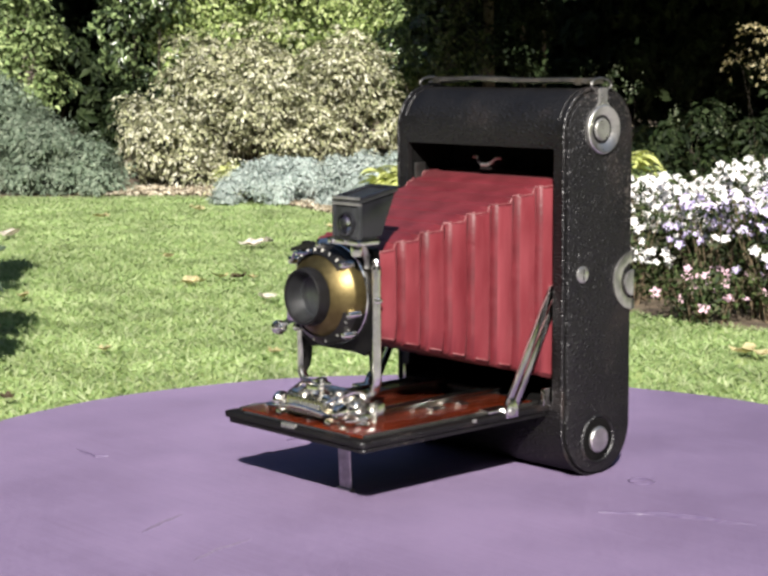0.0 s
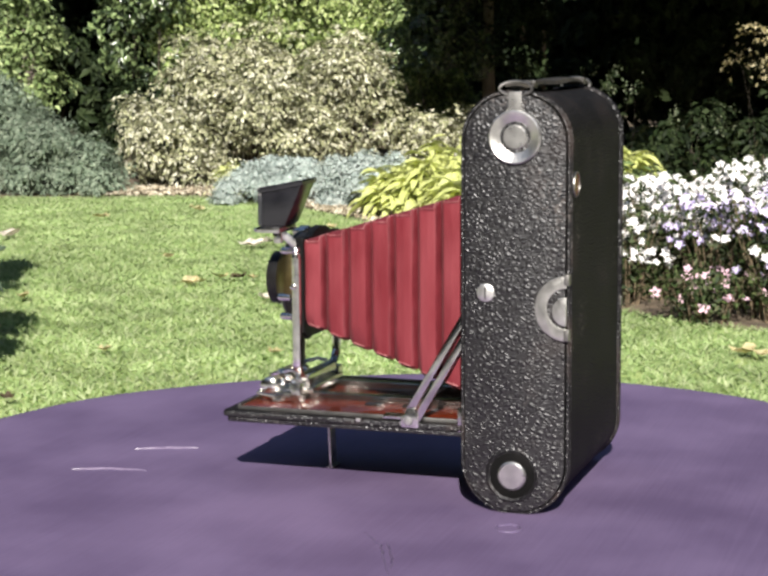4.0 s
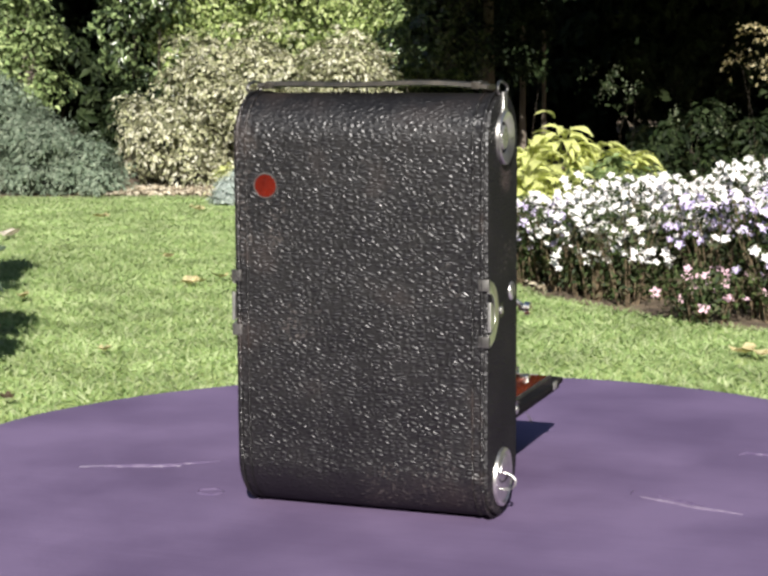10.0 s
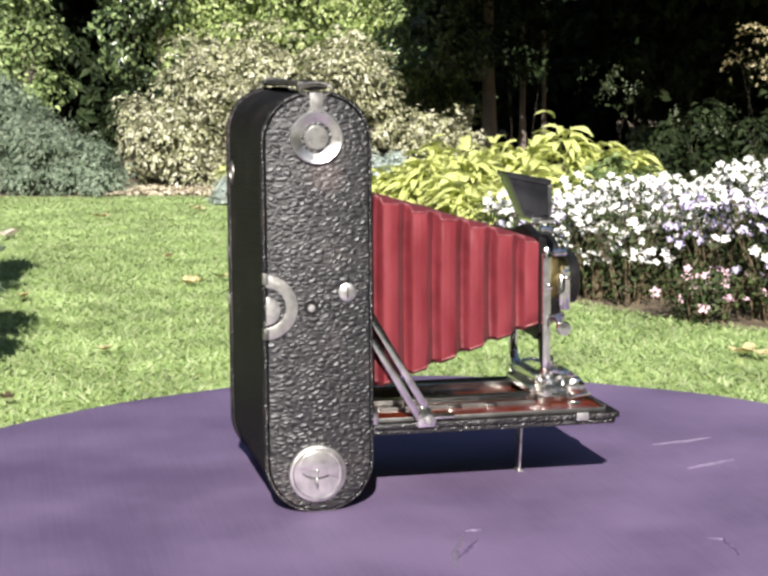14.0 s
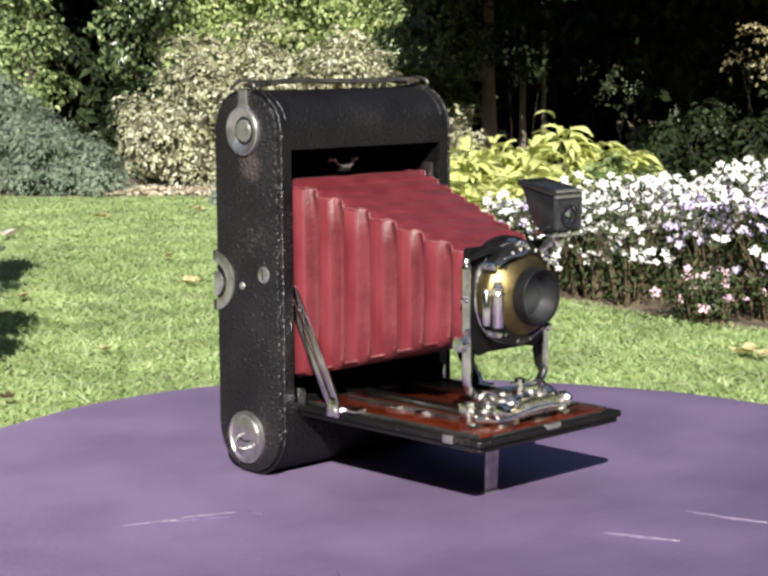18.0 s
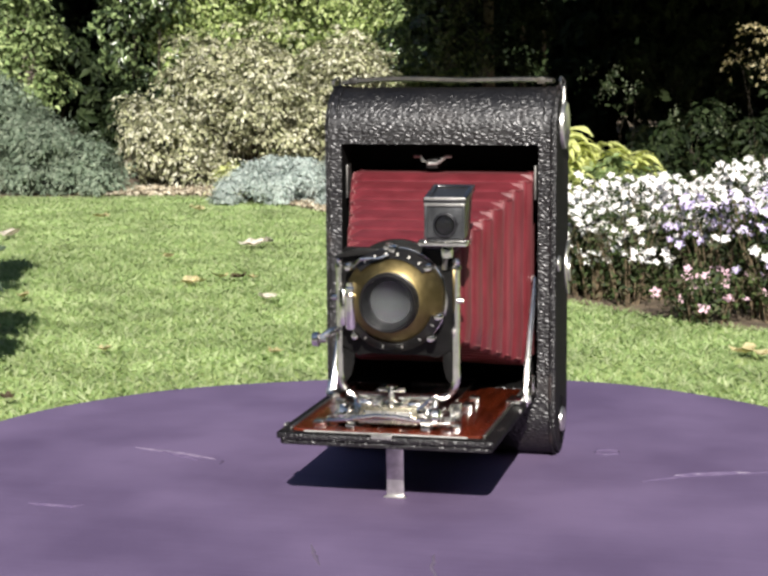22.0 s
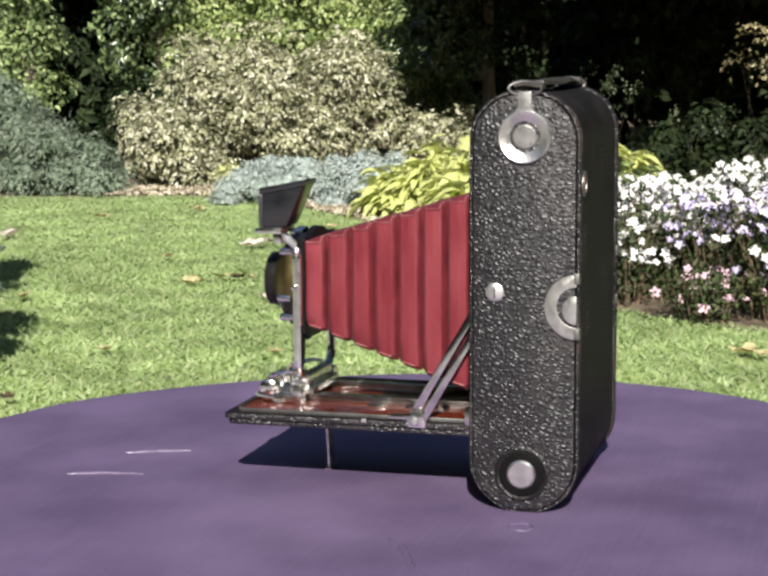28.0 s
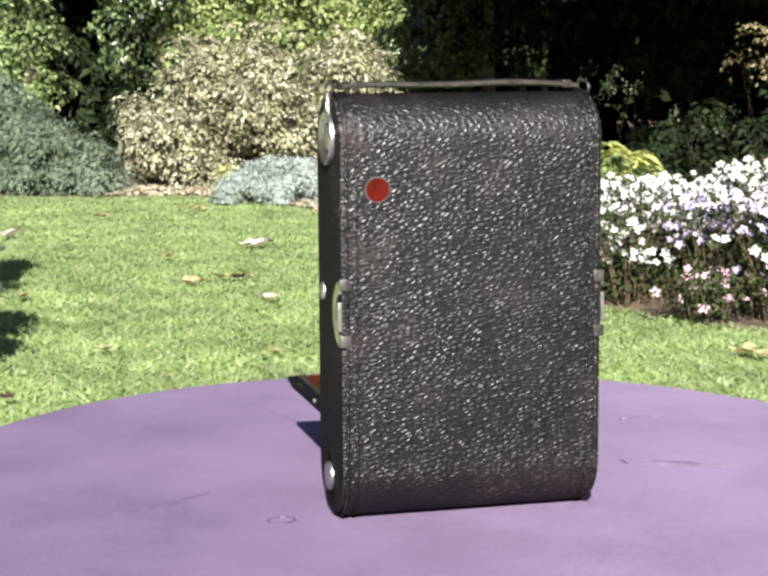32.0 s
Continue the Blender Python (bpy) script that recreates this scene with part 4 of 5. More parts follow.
def finder(P):
    """Reflecting viewfinder on a bracket beside the lens board: a wedge that widens towards its hood, which rises to the back."""
    x0, x1 = -0.0408, -0.0182
    tilt = lambda y: 0.1676 + (0.1540 - y) * 0.20
    o = [(0.1528, 0.1466), (0.1536, tilt(0.1536) - 0.003), (0.1290, tilt(0.1290) - 0.003), (0.1392, 0.1466)]
    body = P("finder", slab(o, "x", x0 + 0.0010, x1 - 0.0010, 0.0006), GLOSS_BLACK, "small black reflecting viewfinder")
    hood = slab([(x0, 0.1280), (x1, 0.1280), (x1, 0.1548), (x0, 0.1548)], "z", -0.0032, 0.0, 0.0005, hole=[(x0 + 0.0028, 0.1308), (x1 - 0.0028, 0.1308), (x1 - 0.0028, 0.1520), (x0 + 0.0028, 0.1520)])
    glass = boxed(x0 + 0.0026, x1 - 0.0026, 0.1306, 0.1522, -0.0022, -0.0014)
    trim = boxed(x0 + 0.0004, x1 - 0.0004, 0.1542, 0.1552, -0.0010, 0.0004, 0.0003)
    for bm in (hood, glass, trim):
        for v in bm.verts:
            v.co.z += tilt(v.co.y)
    P("hood", hood, GLOSS_BLACK, "glossy black hood frame", parent=body)
    P("ground_glass", glass, GREY_METAL, "grey ground glass", parent=body)
    P("hood_trim", trim, NICKEL, parent=body)
    P("front_plate", boxed(x0 + 0.0016, x1 - 0.0014, 0.1530, 0.1543, 0.1462, 0.1640, 0.0004), FINDER_GREY, "grey front plate", parent=body)
    P("brow", boxed(x0 + 0.0006, x1 - 0.0006, 0.1530, 0.1556, 0.1632, 0.1648, 0.0005), DULL_NICKEL, parent=body)
    for x in (x0 + 0.0014, x1 - 0.0012):
        P("side_flange", boxed(x - 0.0007, x + 0.0007, 0.1530, 0.1553, 0.1462, 0.1636, 0.0004), FINDER_GREY, parent=body)
    fc = (-0.0297, 0.1543, 0.1534)
    P("finder_lens_ring", lathed([(0.0050, 0.0004), (0.0053, 0.0020), (0.0062, 0.0018), (0.0066, -0.0002)], fc, "y", 32), GLOSS_BLACK, parent=body)
    P("lens_cup", lathed([(0, 0.0002), (0.0051, 0.0004)], fc, "y", 28), BLACK, parent=body)
    P("finder_lens", lathed([(0, 0.0034), (0.002, 0.0031), (0.004, 0.0020), (0.0050, 0.0010), (0.0050, 0.0006), (0, 0.0006)], fc, "y", 28), GLASS, parent=body)
    P("finder_sill", boxed(x0 - 0.0004, x1 + 0.0026, 0.1418, 0.1560, 0.1424, 0.1456, 0.0007), BRIGHT_NICKEL, "polished nickel sill", parent=body)
    P("sill_step", boxed(x0 + 0.0020, x1 - 0.0020, 0.1410, 0.1545, 0.1454, 0.1470, 0.0004), GLOSS_BLACK, parent=body)
    for x in (x0 + 0.0006, -0.0295, x1 - 0.0006):
        P("sill_screw", lathed([(0, 0.0014), (0.0011, 0.0012), (0.0014, -0.0006)], (x, 0.1560, 0.1440), "y", 12), BRIGHT_NICKEL, parent=body)
    P("finder_bracket", tubed([(-0.0297, 0.1470, 0.1430), (-0.0290, 0.1420, 0.1385), (-0.0262, 0.1368, 0.1330), (-0.0258, 0.1368, 0.1280)], 0.0024, 8, 0.6), NICKEL, parent=body)
    P("finder_pivot", lathed([(0, 0.0024), (0.0030, 0.0022), (0.0034, 0.0), (0.0030, -0.0040), (0, -0.0040)], (-0.0292, 0.1475, 0.1398), "z", 14), BRIGHT_NICKEL, parent=body)


# ---- the garden ----
GROUND = -0.73
rng = np.random.default_rng(7)


def support_table():
    thing = empty("garden_table", pose(0, 0, GROUND + 0.012), "plain round pedestal table carrying the turntable", "table")
    part("tabletop", lathed([(0, 0.680), (0.24, 0.680), (0.25, 0.684), (0.25, 0.6950), (0, 0.6950)], (0, 0, 0), n=64), TABLE_WOOD, thing)
    part("pedestal", lathed([(0, 0), (0.20, 0), (0.20, 0.02), (0.06, 0.05), (0.04, 0.12), (0.04, 0.60), (0.09, 0.68), (0, 0.68)], (0, 0, 0), n=40), TABLE_WOOD, thing)


def bed_edge(x):
    """Where the lawn ends and the border begins, as y over x."""
    xs = (-40, -4.0, -2.6, -1.56, -0.82, -0.32, 0.10, 0.52, 0.82, 1.24, 2.0, 40)
    ys = (11.3, 11.2, 11.0, 11.05, 10.15, 9.15, 7.50, 5.88, 5.42, 4.98, 4.60, 4.5)
    return np.interp(x, xs, ys)


def soil_edge(x):
    """The soil starts a little behind, under the flowers."""
    return bed_edge(x) + np.interp(x, (-0.2, 0.5), (0.0, 0.05))


def leaf_mesh(name, centres, normals, length, width, material, parent, fold=0.25, tips=None):
    """Many folded four-cornered leaves, each an island of its own."""
    n = len(centres)
    nor = normals / np.linalg.norm(normals, axis=1, keepdims=True)
    t = rng.normal(size=(n, 3)) if tips is None else tips + 0.35 * rng.normal(size=(n, 3))
    t -= nor * np.sum(t * nor, axis=1, keepdims=True)
    t /= np.linalg.norm(t, axis=1, keepdims=True) + 1e-9
    s = np.cross(nor, t)
    ln = (length * rng.uniform(0.6, 1.3, n))[:, None]
    wd = (width * rng.uniform(0.7, 1.2, n))[:, None]
    v = np.empty((n, 4, 3))
    v[:, 0] = centres - t * ln * 0.5
    v[:, 1] = centres + s * wd * 0.5 + nor * fold * wd - t * ln * 0.05
    v[:, 2] = centres + t * ln * 0.5 - nor * fold * ln * 0.3
    v[:, 3] = centres - s * wd * 0.5 + nor * fold * wd - t * ln * 0.05
    tri = np.array([[0, 1, 2], [0, 2, 3]])
    loops = (np.arange(n)[:, None, None] * 4 + tri[None]).reshape(-1)
    me = bpy.data.meshes.new(name)
    me.vertices.add(n * 4)
    me.vertices.foreach_set("co", v.reshape(-1).astype(np.float32))
    me.loops.add(len(loops))
    me.loops.foreach_set("vertex_index", loops.astype(np.int32))
    me.polygons.add(n * 2)
    me.polygons.foreach_set("loop_start", np.arange(0, n * 6, 3, dtype=np.int32))
    me.update(calc_edges=True)
    me.materials.append(material)
    ob = new(name, me)
    ob.parent = parent
    return ob


def blobs(count, size, seed, low=0.12):
    """Centres and radii of the clumps of a shrub of that size (half width, half depth, height), base at z = 0."""
    r = np.random.default_rng(seed)
    out = []
    hx, hy, h = size
    for i in range(count):
        a, d = r.uniform(0, 2 * math.pi), math.sqrt(r.uniform(0.0, 1.0))
        z = r.uniform(low, 0.80) * h
        k = max(0.10, 1 - (z / h) ** 1.7) ** 0.6
        rad = r.uniform(0.24, 0.40) * min(hx, h * 0.75)
        out.append((d * k * (hx - rad * 0.5) * math.cos(a), d * k * (hy - rad * 0.5) * math.sin(a), z, rad))
    return out


def shrub(name, at, size, leaves, leaf, material, label, category, seed, clumps=16, up=0.5, twigs=14, low=0.12, fold=0.25, droop=0.3, ragged=0.16, stem=1.0, spray=0.085, per=26):
    """A bush: stems from the ground and clumps of leaves round their ends, the leaves gathered in drooping sprays."""
    thing = empty(name, pose(at[0], at[1], GROUND + (at[2] if len(at) > 2 else 0)), label, category)
    r = np.random.default_rng(seed)
    bl = blobs(clumps, size, seed, low)
    w = np.array([b[3] ** 2 for b in bl])
    count = max(6, leaves // per)
    which = r.choice(len(bl), count, p=w / w.sum())
    d = r.normal(size=(count, 3))
    d /= np.linalg.norm(d, axis=1, keepdims=True)
    cen = np.array([b[:3] for b in bl])[which]
    rad = np.array([b[3] for b in bl])[which][:, None]
    ph = 4.0 / rad + 3.0 * which[:, None]
    rough = 1 + ragged * np.sin(d[:, :1] * 7 + ph) * np.sin(d[:, 1:2] * 6 + ph * 2) + 0.12 * r.normal(size=(count, 1))
    shell = r.uniform(0.35, 1.0, (count, 1)) ** 0.4
    heart = cen + d * rad * rough * shell
    face = d + np.array([0, 0, up]) + 0.25 * r.normal(size=(count, 3))
    face /= np.linalg.norm(face, axis=1, keepdims=True)
    wide = spray * r.uniform(0.55, 1.35, (count, 1))
    # leaves of each spray lie in a shallow drooping fan
    own = np.repeat(np.arange(count), per)
    off = r.normal(size=(len(own), 3))
    off -= face[own] * np.sum(off * face[own], axis=1, keepdims=True)
    reach = np.linalg.norm(off, axis=1, keepdims=True)
    p = heart[own] + off * wide[own] * 0.55 - face[own] * wide[own] * 0.10 * reach ** 2 + r.normal(size=off.shape) * wide[own] * 0.12
    p[:, 2] = np.abs(p[:, 2] - 0.02) + 0.02
    nor = face[own] + 0.30 * off + 0.34 * r.normal(size=off.shape)
    tips = off + 0.5 * d[own] + np.array([0, 0, -droop])
    leaf_mesh("leaves", p, nor, leaf[0], leaf[1], material, thing, fold, tips)
    for i in range(twigs):
        b = bl[i % len(bl)]
        base = Vector((b[0] * 0.25 + r.uniform(-0.05, 0.05), b[1] * 0.25, 0))
        end = Vector((b[0], b[1], b[2] - b[3] * 0.2))
        mid = base.lerp(end, 0.55) + Vector((r.uniform(-0.05, 0.05), r.uniform(-0.05, 0.05), 0.05))
        k = (0.005 + 0.002 * size[2]) * stem
        part("stem", tubed([base, mid, end], [k, k * 0.7, k * 0.3], 5), TWIG, thing)
    return thing


def lawn():
    n = 60
    ground = bmesh.new()
    box(ground, -900, 900, -900, 1500, GROUND - 0.3, GROUND)
    g = part("ground", ground, SOIL_GREEN, None, smooth=False)
    tagged(g, "sunlit mown lawn reaching back to the borders", "lawn", kind="structure")
    # unseen paving added under and behind the table to keep reflections grey
    pave = part("paving", boxed(-7, 7, -14, 2.1, GROUND - 0.05, GROUND + 0.012), PAVING, None, smooth=False)
    tagged(pave, "plain weathered stone paving round the table", "paving", kind="structure")
    # soil of the border
    xs = np.linspace(-9, 6, 61)
    verts = [(x, soil_edge(x) + 0.04 * math.sin(x * 9) + 0.03 * math.sin(x * 23), GROUND + 0.006) for x in xs] + [(x, 30.0, GROUND + 0.006) for x in xs]
    verts += [(x, y, GROUND - 0.05) for x, y, z in verts]
    k = len(xs)
    faces = [(i, i + 1, k + i + 1, k + i) for i in range(k - 1)] + [(2 * k + i, 2 * k + i + 1, i + 1, i) for i in range(k - 1)]
    b = raw("soil_border", verts, faces, SOIL)
    tagged(b, "bare brown border soil with dry leaf litter", "soil", kind="structure")
    # grass blades
    m = 190000
    y = 3.0 + (11.3 - 3.0) * rng.random(m) ** 0.75
    x = (rng.random(m) * 2 - 1) * (0.27 * (y + 1.0) + 0.05) - 0.022 * (y + 1)
    keep = y < soil_edge(x) + 0.02
    x, y = x[keep], y[keep]
    m = len(x)
    h = rng.uniform(0.008, 0.024, m)
    w = rng.uniform(0.0035, 0.0075, m)
    a = rng.uniform(0, math.pi, m)
    lean = rng.normal(0, 1.3, (m, 2)) * h[:, None]
    v = np.empty((m, 3, 3))
    v[:, 0] = np.stack([x - np.cos(a) * w, y - np.sin(a) * w, np.full(m, GROUND)], 1)
    v[:, 1] = np.stack([x + np.cos(a) * w, y + np.sin(a) * w, np.full(m, GROUND)], 1)
    v[:, 2] = np.stack([x + lean[:, 0], y + lean[:, 1], GROUND + h], 1)
    me = bpy.data.meshes.new("grass")
    me.vertices.add(m * 3)
    me.vertices.foreach_set("co", v.reshape(-1).astype(np.float32))
    me.loops.add(m * 3)
    me.loops.foreach_set("vertex_index", np.arange(m * 3, dtype=np.int32))
    me.polygons.add(m)
    me.polygons.foreach_set("loop_start", np.arange(0, m * 3, 3, dtype=np.int32))
    me.update(calc_edges=True)
    me.materials.append(GRASS)
    tagged(new("grass", me), "short bright green grass blades", "grass", kind="stuff")


def fallen_leaves():
    """Single dry leaves on the lawn."""
    def one(x, y, size, mat, label, seed):
        r = np.random.default_rng(seed)
        bm = bmesh.new()
        n = 12
        c = bm.verts.new((0, 0, 0.006))
        ring = []
        for i in range(n):
            a = 2 * math.pi * i / n
            k = size * (0.62 + 0.38 * abs(math.cos(a * 1.5)) + r.uniform(-0.08, 0.08)) * (1.0 if math.cos(a) > 0 else 0.8)
            ring.append(bm.verts.new((k * math.cos(a), 0.75 * k * math.sin(a), 0.010 + size * r.uniform(0.05, 0.42))))
        for i in range(n):
            bm.faces.new((c, ring[i], ring[(i + 1) % n]))
        bmesh.ops.solidify(bm, geom=bm.faces[:], thickness=0.0012)
        ob = part("fallen_leaf", bm, mat, None)
        ob.matrix_basis = pose(x, y, GROUND + 0.018, r.uniform(-8, 8), r.uniform(-8, 8), r.uniform(0, 360))
        tagged(ob, label, "leaf", "fallen leaves on the lawn")
    for i, (x, y, s, k) in enumerate(((-0.97, 6.25, 0.048, 0), (-0.86, 6.44, 0.034, 0), (-0.78, 6.44, 0.036, 1), (-0.72, 6.42, 0.026, 0), (-0.84, 7.70, 0.060, 2), (-0.79, 7.86, 0.045, 2),
                                      (-0.61, 5.78, 0.040, 2), (1.03, 4.51, 0.040, 0), (1.07, 4.46, 0.030, 0), (-2.19, 8.24, 0.060, 2), (-1.58, 5.83, 0.036, 0), (-1.03, 4.58, 0.028, 0),
                                      (-1.16, 3.79, 0.022, 1), (-0.48, 4.53, 0.024, 0), (-1.5, 5.0, 0.03, 0), (-1.2, 7.2, 0.03, 0), (-0.5, 8.6, 0.035, 0), (-1.9, 9.3, 0.05, 0), (-1.4, 9.8, 0.05, 0))):
        one(x, y, s * 1.35, (DRY_LEAF, BROWN_LEAF, PALE_LEAF)[k], ("yellowish dry leaf lying on the grass", "curled dark brown leaf on the grass", "pale pinkish-white dry leaf on the grass")[k], i)


def bloom_meshes(name, material, seed):
    """A few five-petalled blooms, shared by all plants of a colour."""
    r = np.random.default_rng(seed)
    made = []
    for q in range(5):
        bm = bmesh.new()
        c = bm.verts.new((0, 0, 0))
        ring = []
        for j in range(15):
            b = 2 * math.pi * j / 15
            k = (1.0, 0.96, 0.58)[j % 3] * r.uniform(0.9, 1.08)
            ring.append(bm.verts.new((k * math.cos(b), k * math.sin(b), 0.22 + 0.16 * r.normal() * (j % 3 != 2))))
        for j in range(15):
            bm.faces.new((c, ring[j], ring[(j + 1) % 15]))
        me = bpy.data.meshes.new(name)
        bm.to_mesh(me)
        bm.free()
        me.materials.append(material)
        made.append(me)
    return made


def flower_border():
    """Tall white and mauve bedding flowers along the edge of the lawn."""
    r = np.random.default_rng(31)
    shapes = {"white": bloom_meshes("bloom", WHITE_PETAL, 1), "mauve": bloom_meshes("bloom", MAUVE_PETAL, 2), "pink": bloom_meshes("bloom", PINK_PETAL, 3)}
    for i in range(67):
        x = 0.36 + 1.60 * (i + r.uniform(0, 1)) / 58
        back = r.uniform(0.0, min(1.0, 0.22 + max(0.0, x - 0.40) / 0.65))
        if i >= 58:
            x, back = 0.98 + 0.10 * (i - 58) + r.uniform(-0.03, 0.03), 0.9
        y = float(bed_edge(x)) + 0.10 + back * (0.7 + 0.5 * max(0.0, x - 0.4))
        h = 0.325 + 0.11 * back + 0.10 * max(0.0, x - 0.5) + 0.20 * max(0.0, x - 1.12) + r.uniform(-0.04, 0.04)
        near = back < 0.35
        low_pink = abs(x - 1.03) < 0.05 and back < 0.6
        if low_pink:
            h, y = r.uniform(0.17, 0.24), float(bed_edge(x)) + r.uniform(0.04, 0.10)
        kind = "pink" if low_pink else "mauve" if abs(x - 1.17) < 0.06 and back < 0.6 else ("mauve" if r.random() < (0.12 if back < 0.45 else 0.02) else "white")
        thing = empty("flowering_plant", pose(x, y, GROUND), "leafy bedding plant topped with small %s flowers" % kind, "flower", "flowers along the border")
        n = 520
        d = r.normal(size=(n, 3))
        zz = (0.03 + 0.94 * r.random(n) ** 0.75) * h
        spread = 0.05 + 0.12 * (zz / h)
        p = np.stack([d[:, 0] * spread * 0.7, d[:, 1] * spread * 0.7, zz + 0.01], 1)
        leaf_mesh("leaves", p, d + np.array([0, -0.3, 0.6]), 0.030, 0.011, FLOWER_GREEN, thing, 0.2)
        for q in range(13):
            a = r.uniform(0, 6.28)
            e = (0.12 * math.cos(a), 0.12 * math.sin(a), h * r.uniform(0.6, 0.95))
            k = r.uniform(0.6, 1.0)
            part("stem", tubed([(0.04 * math.cos(a), 0.04 * math.sin(a), 0), (e[0] * 0.6, e[1] * 0.6, e[2] * 0.55), e], [0.0042 * k, 0.0032 * k, 0.0015], 4), DRY_STEM, thing)
        # blooms stand in loose heads at the top
        heads = [(0.16 * math.sqrt(r.random()), r.uniform(0, 6.28), r.random() ** 1.2) for q in range(11)]
        for q in range((54 if kind == "white" else 20 if kind == "pink" else 40) - (8 if near else 0)):
            rr, a, drop = heads[q % 11]
            c = Vector((rr * math.cos(a), rr * math.sin(a), h * (1.02 - (0.32 if not near else 0.50) * drop - 0.16 * rr / 0.17) + 0.02))
            c += Vector((r.normal() * 0.042, r.normal() * 0.036, r.normal() * 0.022))
            nrm = Vector((r.normal() * 0.45, -0.75 + r.normal() * 0.4, 0.8))
            ob = new("bloom", shapes[kind][int(r.integers(5))])
            ob.parent = thing
            ob.matrix_basis = Matrix.Translation(c) @ nrm.to_track_quat("Z", "Y").to_matrix().to_4x4() @ Matrix.Rotation(r.uniform(0, 6.28), 4, "Z") @ Matrix.Scale(r.uniform(0.015, 0.024), 4)


def golden_plants():
    """Clumps of broad arching yellow-green leaves."""
    r = np.random.default_rng(44)
    shapes = []
    for q in range(5):
        bm = bmesh.new()
        rows = []
        for i in range(6):
            f = i / 5
            w = 0.17 * math.sin(math.pi * min(1, 0.08 + 0.92 * f)) ** 0.8 * (1 - 0.25 * f) + 0.005
            x, z = f * (1 - 0.22 * f), 0.34 * f - 0.80 * f * f * (0.7 + 0.12 * q)
            rows.append([bm.verts.new((x, -w, z + 0.10 * w)), bm.verts.new((x, 0, z - 0.04)), bm.verts.new((x, w, z + 0.10 * w + 0.03 * r.normal()))])
        for a, b in zip(rows, rows[1:]):
            for k in (0, 1):
                bm.faces.new((a[k], a[k + 1], b[k + 1], b[k]))
        me = bpy.data.meshes.new("broad_leaf")
        for f in bm.faces:
            f.smooth = True
        bm.to_mesh(me)
        bm.free()
        me.materials.append(GOLDEN)
        shapes.append(me)
    for x, y, hx, h in ((-0.05, 9.9, 0.28, 0.30), (0.20, 10.0, 0.28, 0.42), (-0.16, 9.35, 0.26, 0.26), (0.06, 9.2, 0.28, 0.38), (0.26, 8.9, 0.26, 0.40), (0.42, 9.5, 0.28, 0.44), (0.64, 9.5, 0.28, 0.44), (0.86, 9.7, 0.30, 0.52), (1.08, 9.8, 0.28, 0.42), (1.28, 9.9, 0.24, 0.35), (0.58, 8.6, 0.24, 0.34), (0.78, 8.7, 0.24, 0.34), (0.26, 8.2, 0.22, 0.30), (0.44, 7.7, 0.22, 0.30)):
        thing = empty("golden_plant", pose(x, y, GROUND), "clump of broad arching yellow-green leaves", "plant")
        for i in range(135):
            a = r.uniform(0, 2 * math.pi)
            k = math.sqrt(r.random())
            z = h * (0.25 + 0.66 * (1 - k * k) + 0.09 * r.normal())
            ob = new("broad_leaf", shapes[int(r.integers(5))])
            ob.parent = thing
            ob.matrix_basis = pose(0.55 * hx * k * math.cos(a), 0.55 * hx * k * math.sin(a), max(0.05, z), r.uniform(-30, 30), r.uniform(-40, 22), math.degrees(a) + r.uniform(-35, 35)) @ Matrix.Scale(r.uniform(0.10, 0.23), 4)
        for i in range(6):
            a = r.uniform(0, 6.28)
            part("stem", tubed([(0, 0, 0), (0.05 * math.cos(a), 0.05 * math.sin(a), h * 0.4), (0.12 * math.cos(a), 0.12 * math.sin(a), h * 0.7)], [0.006, 0.005, 0.003], 4), TWIG, thing)


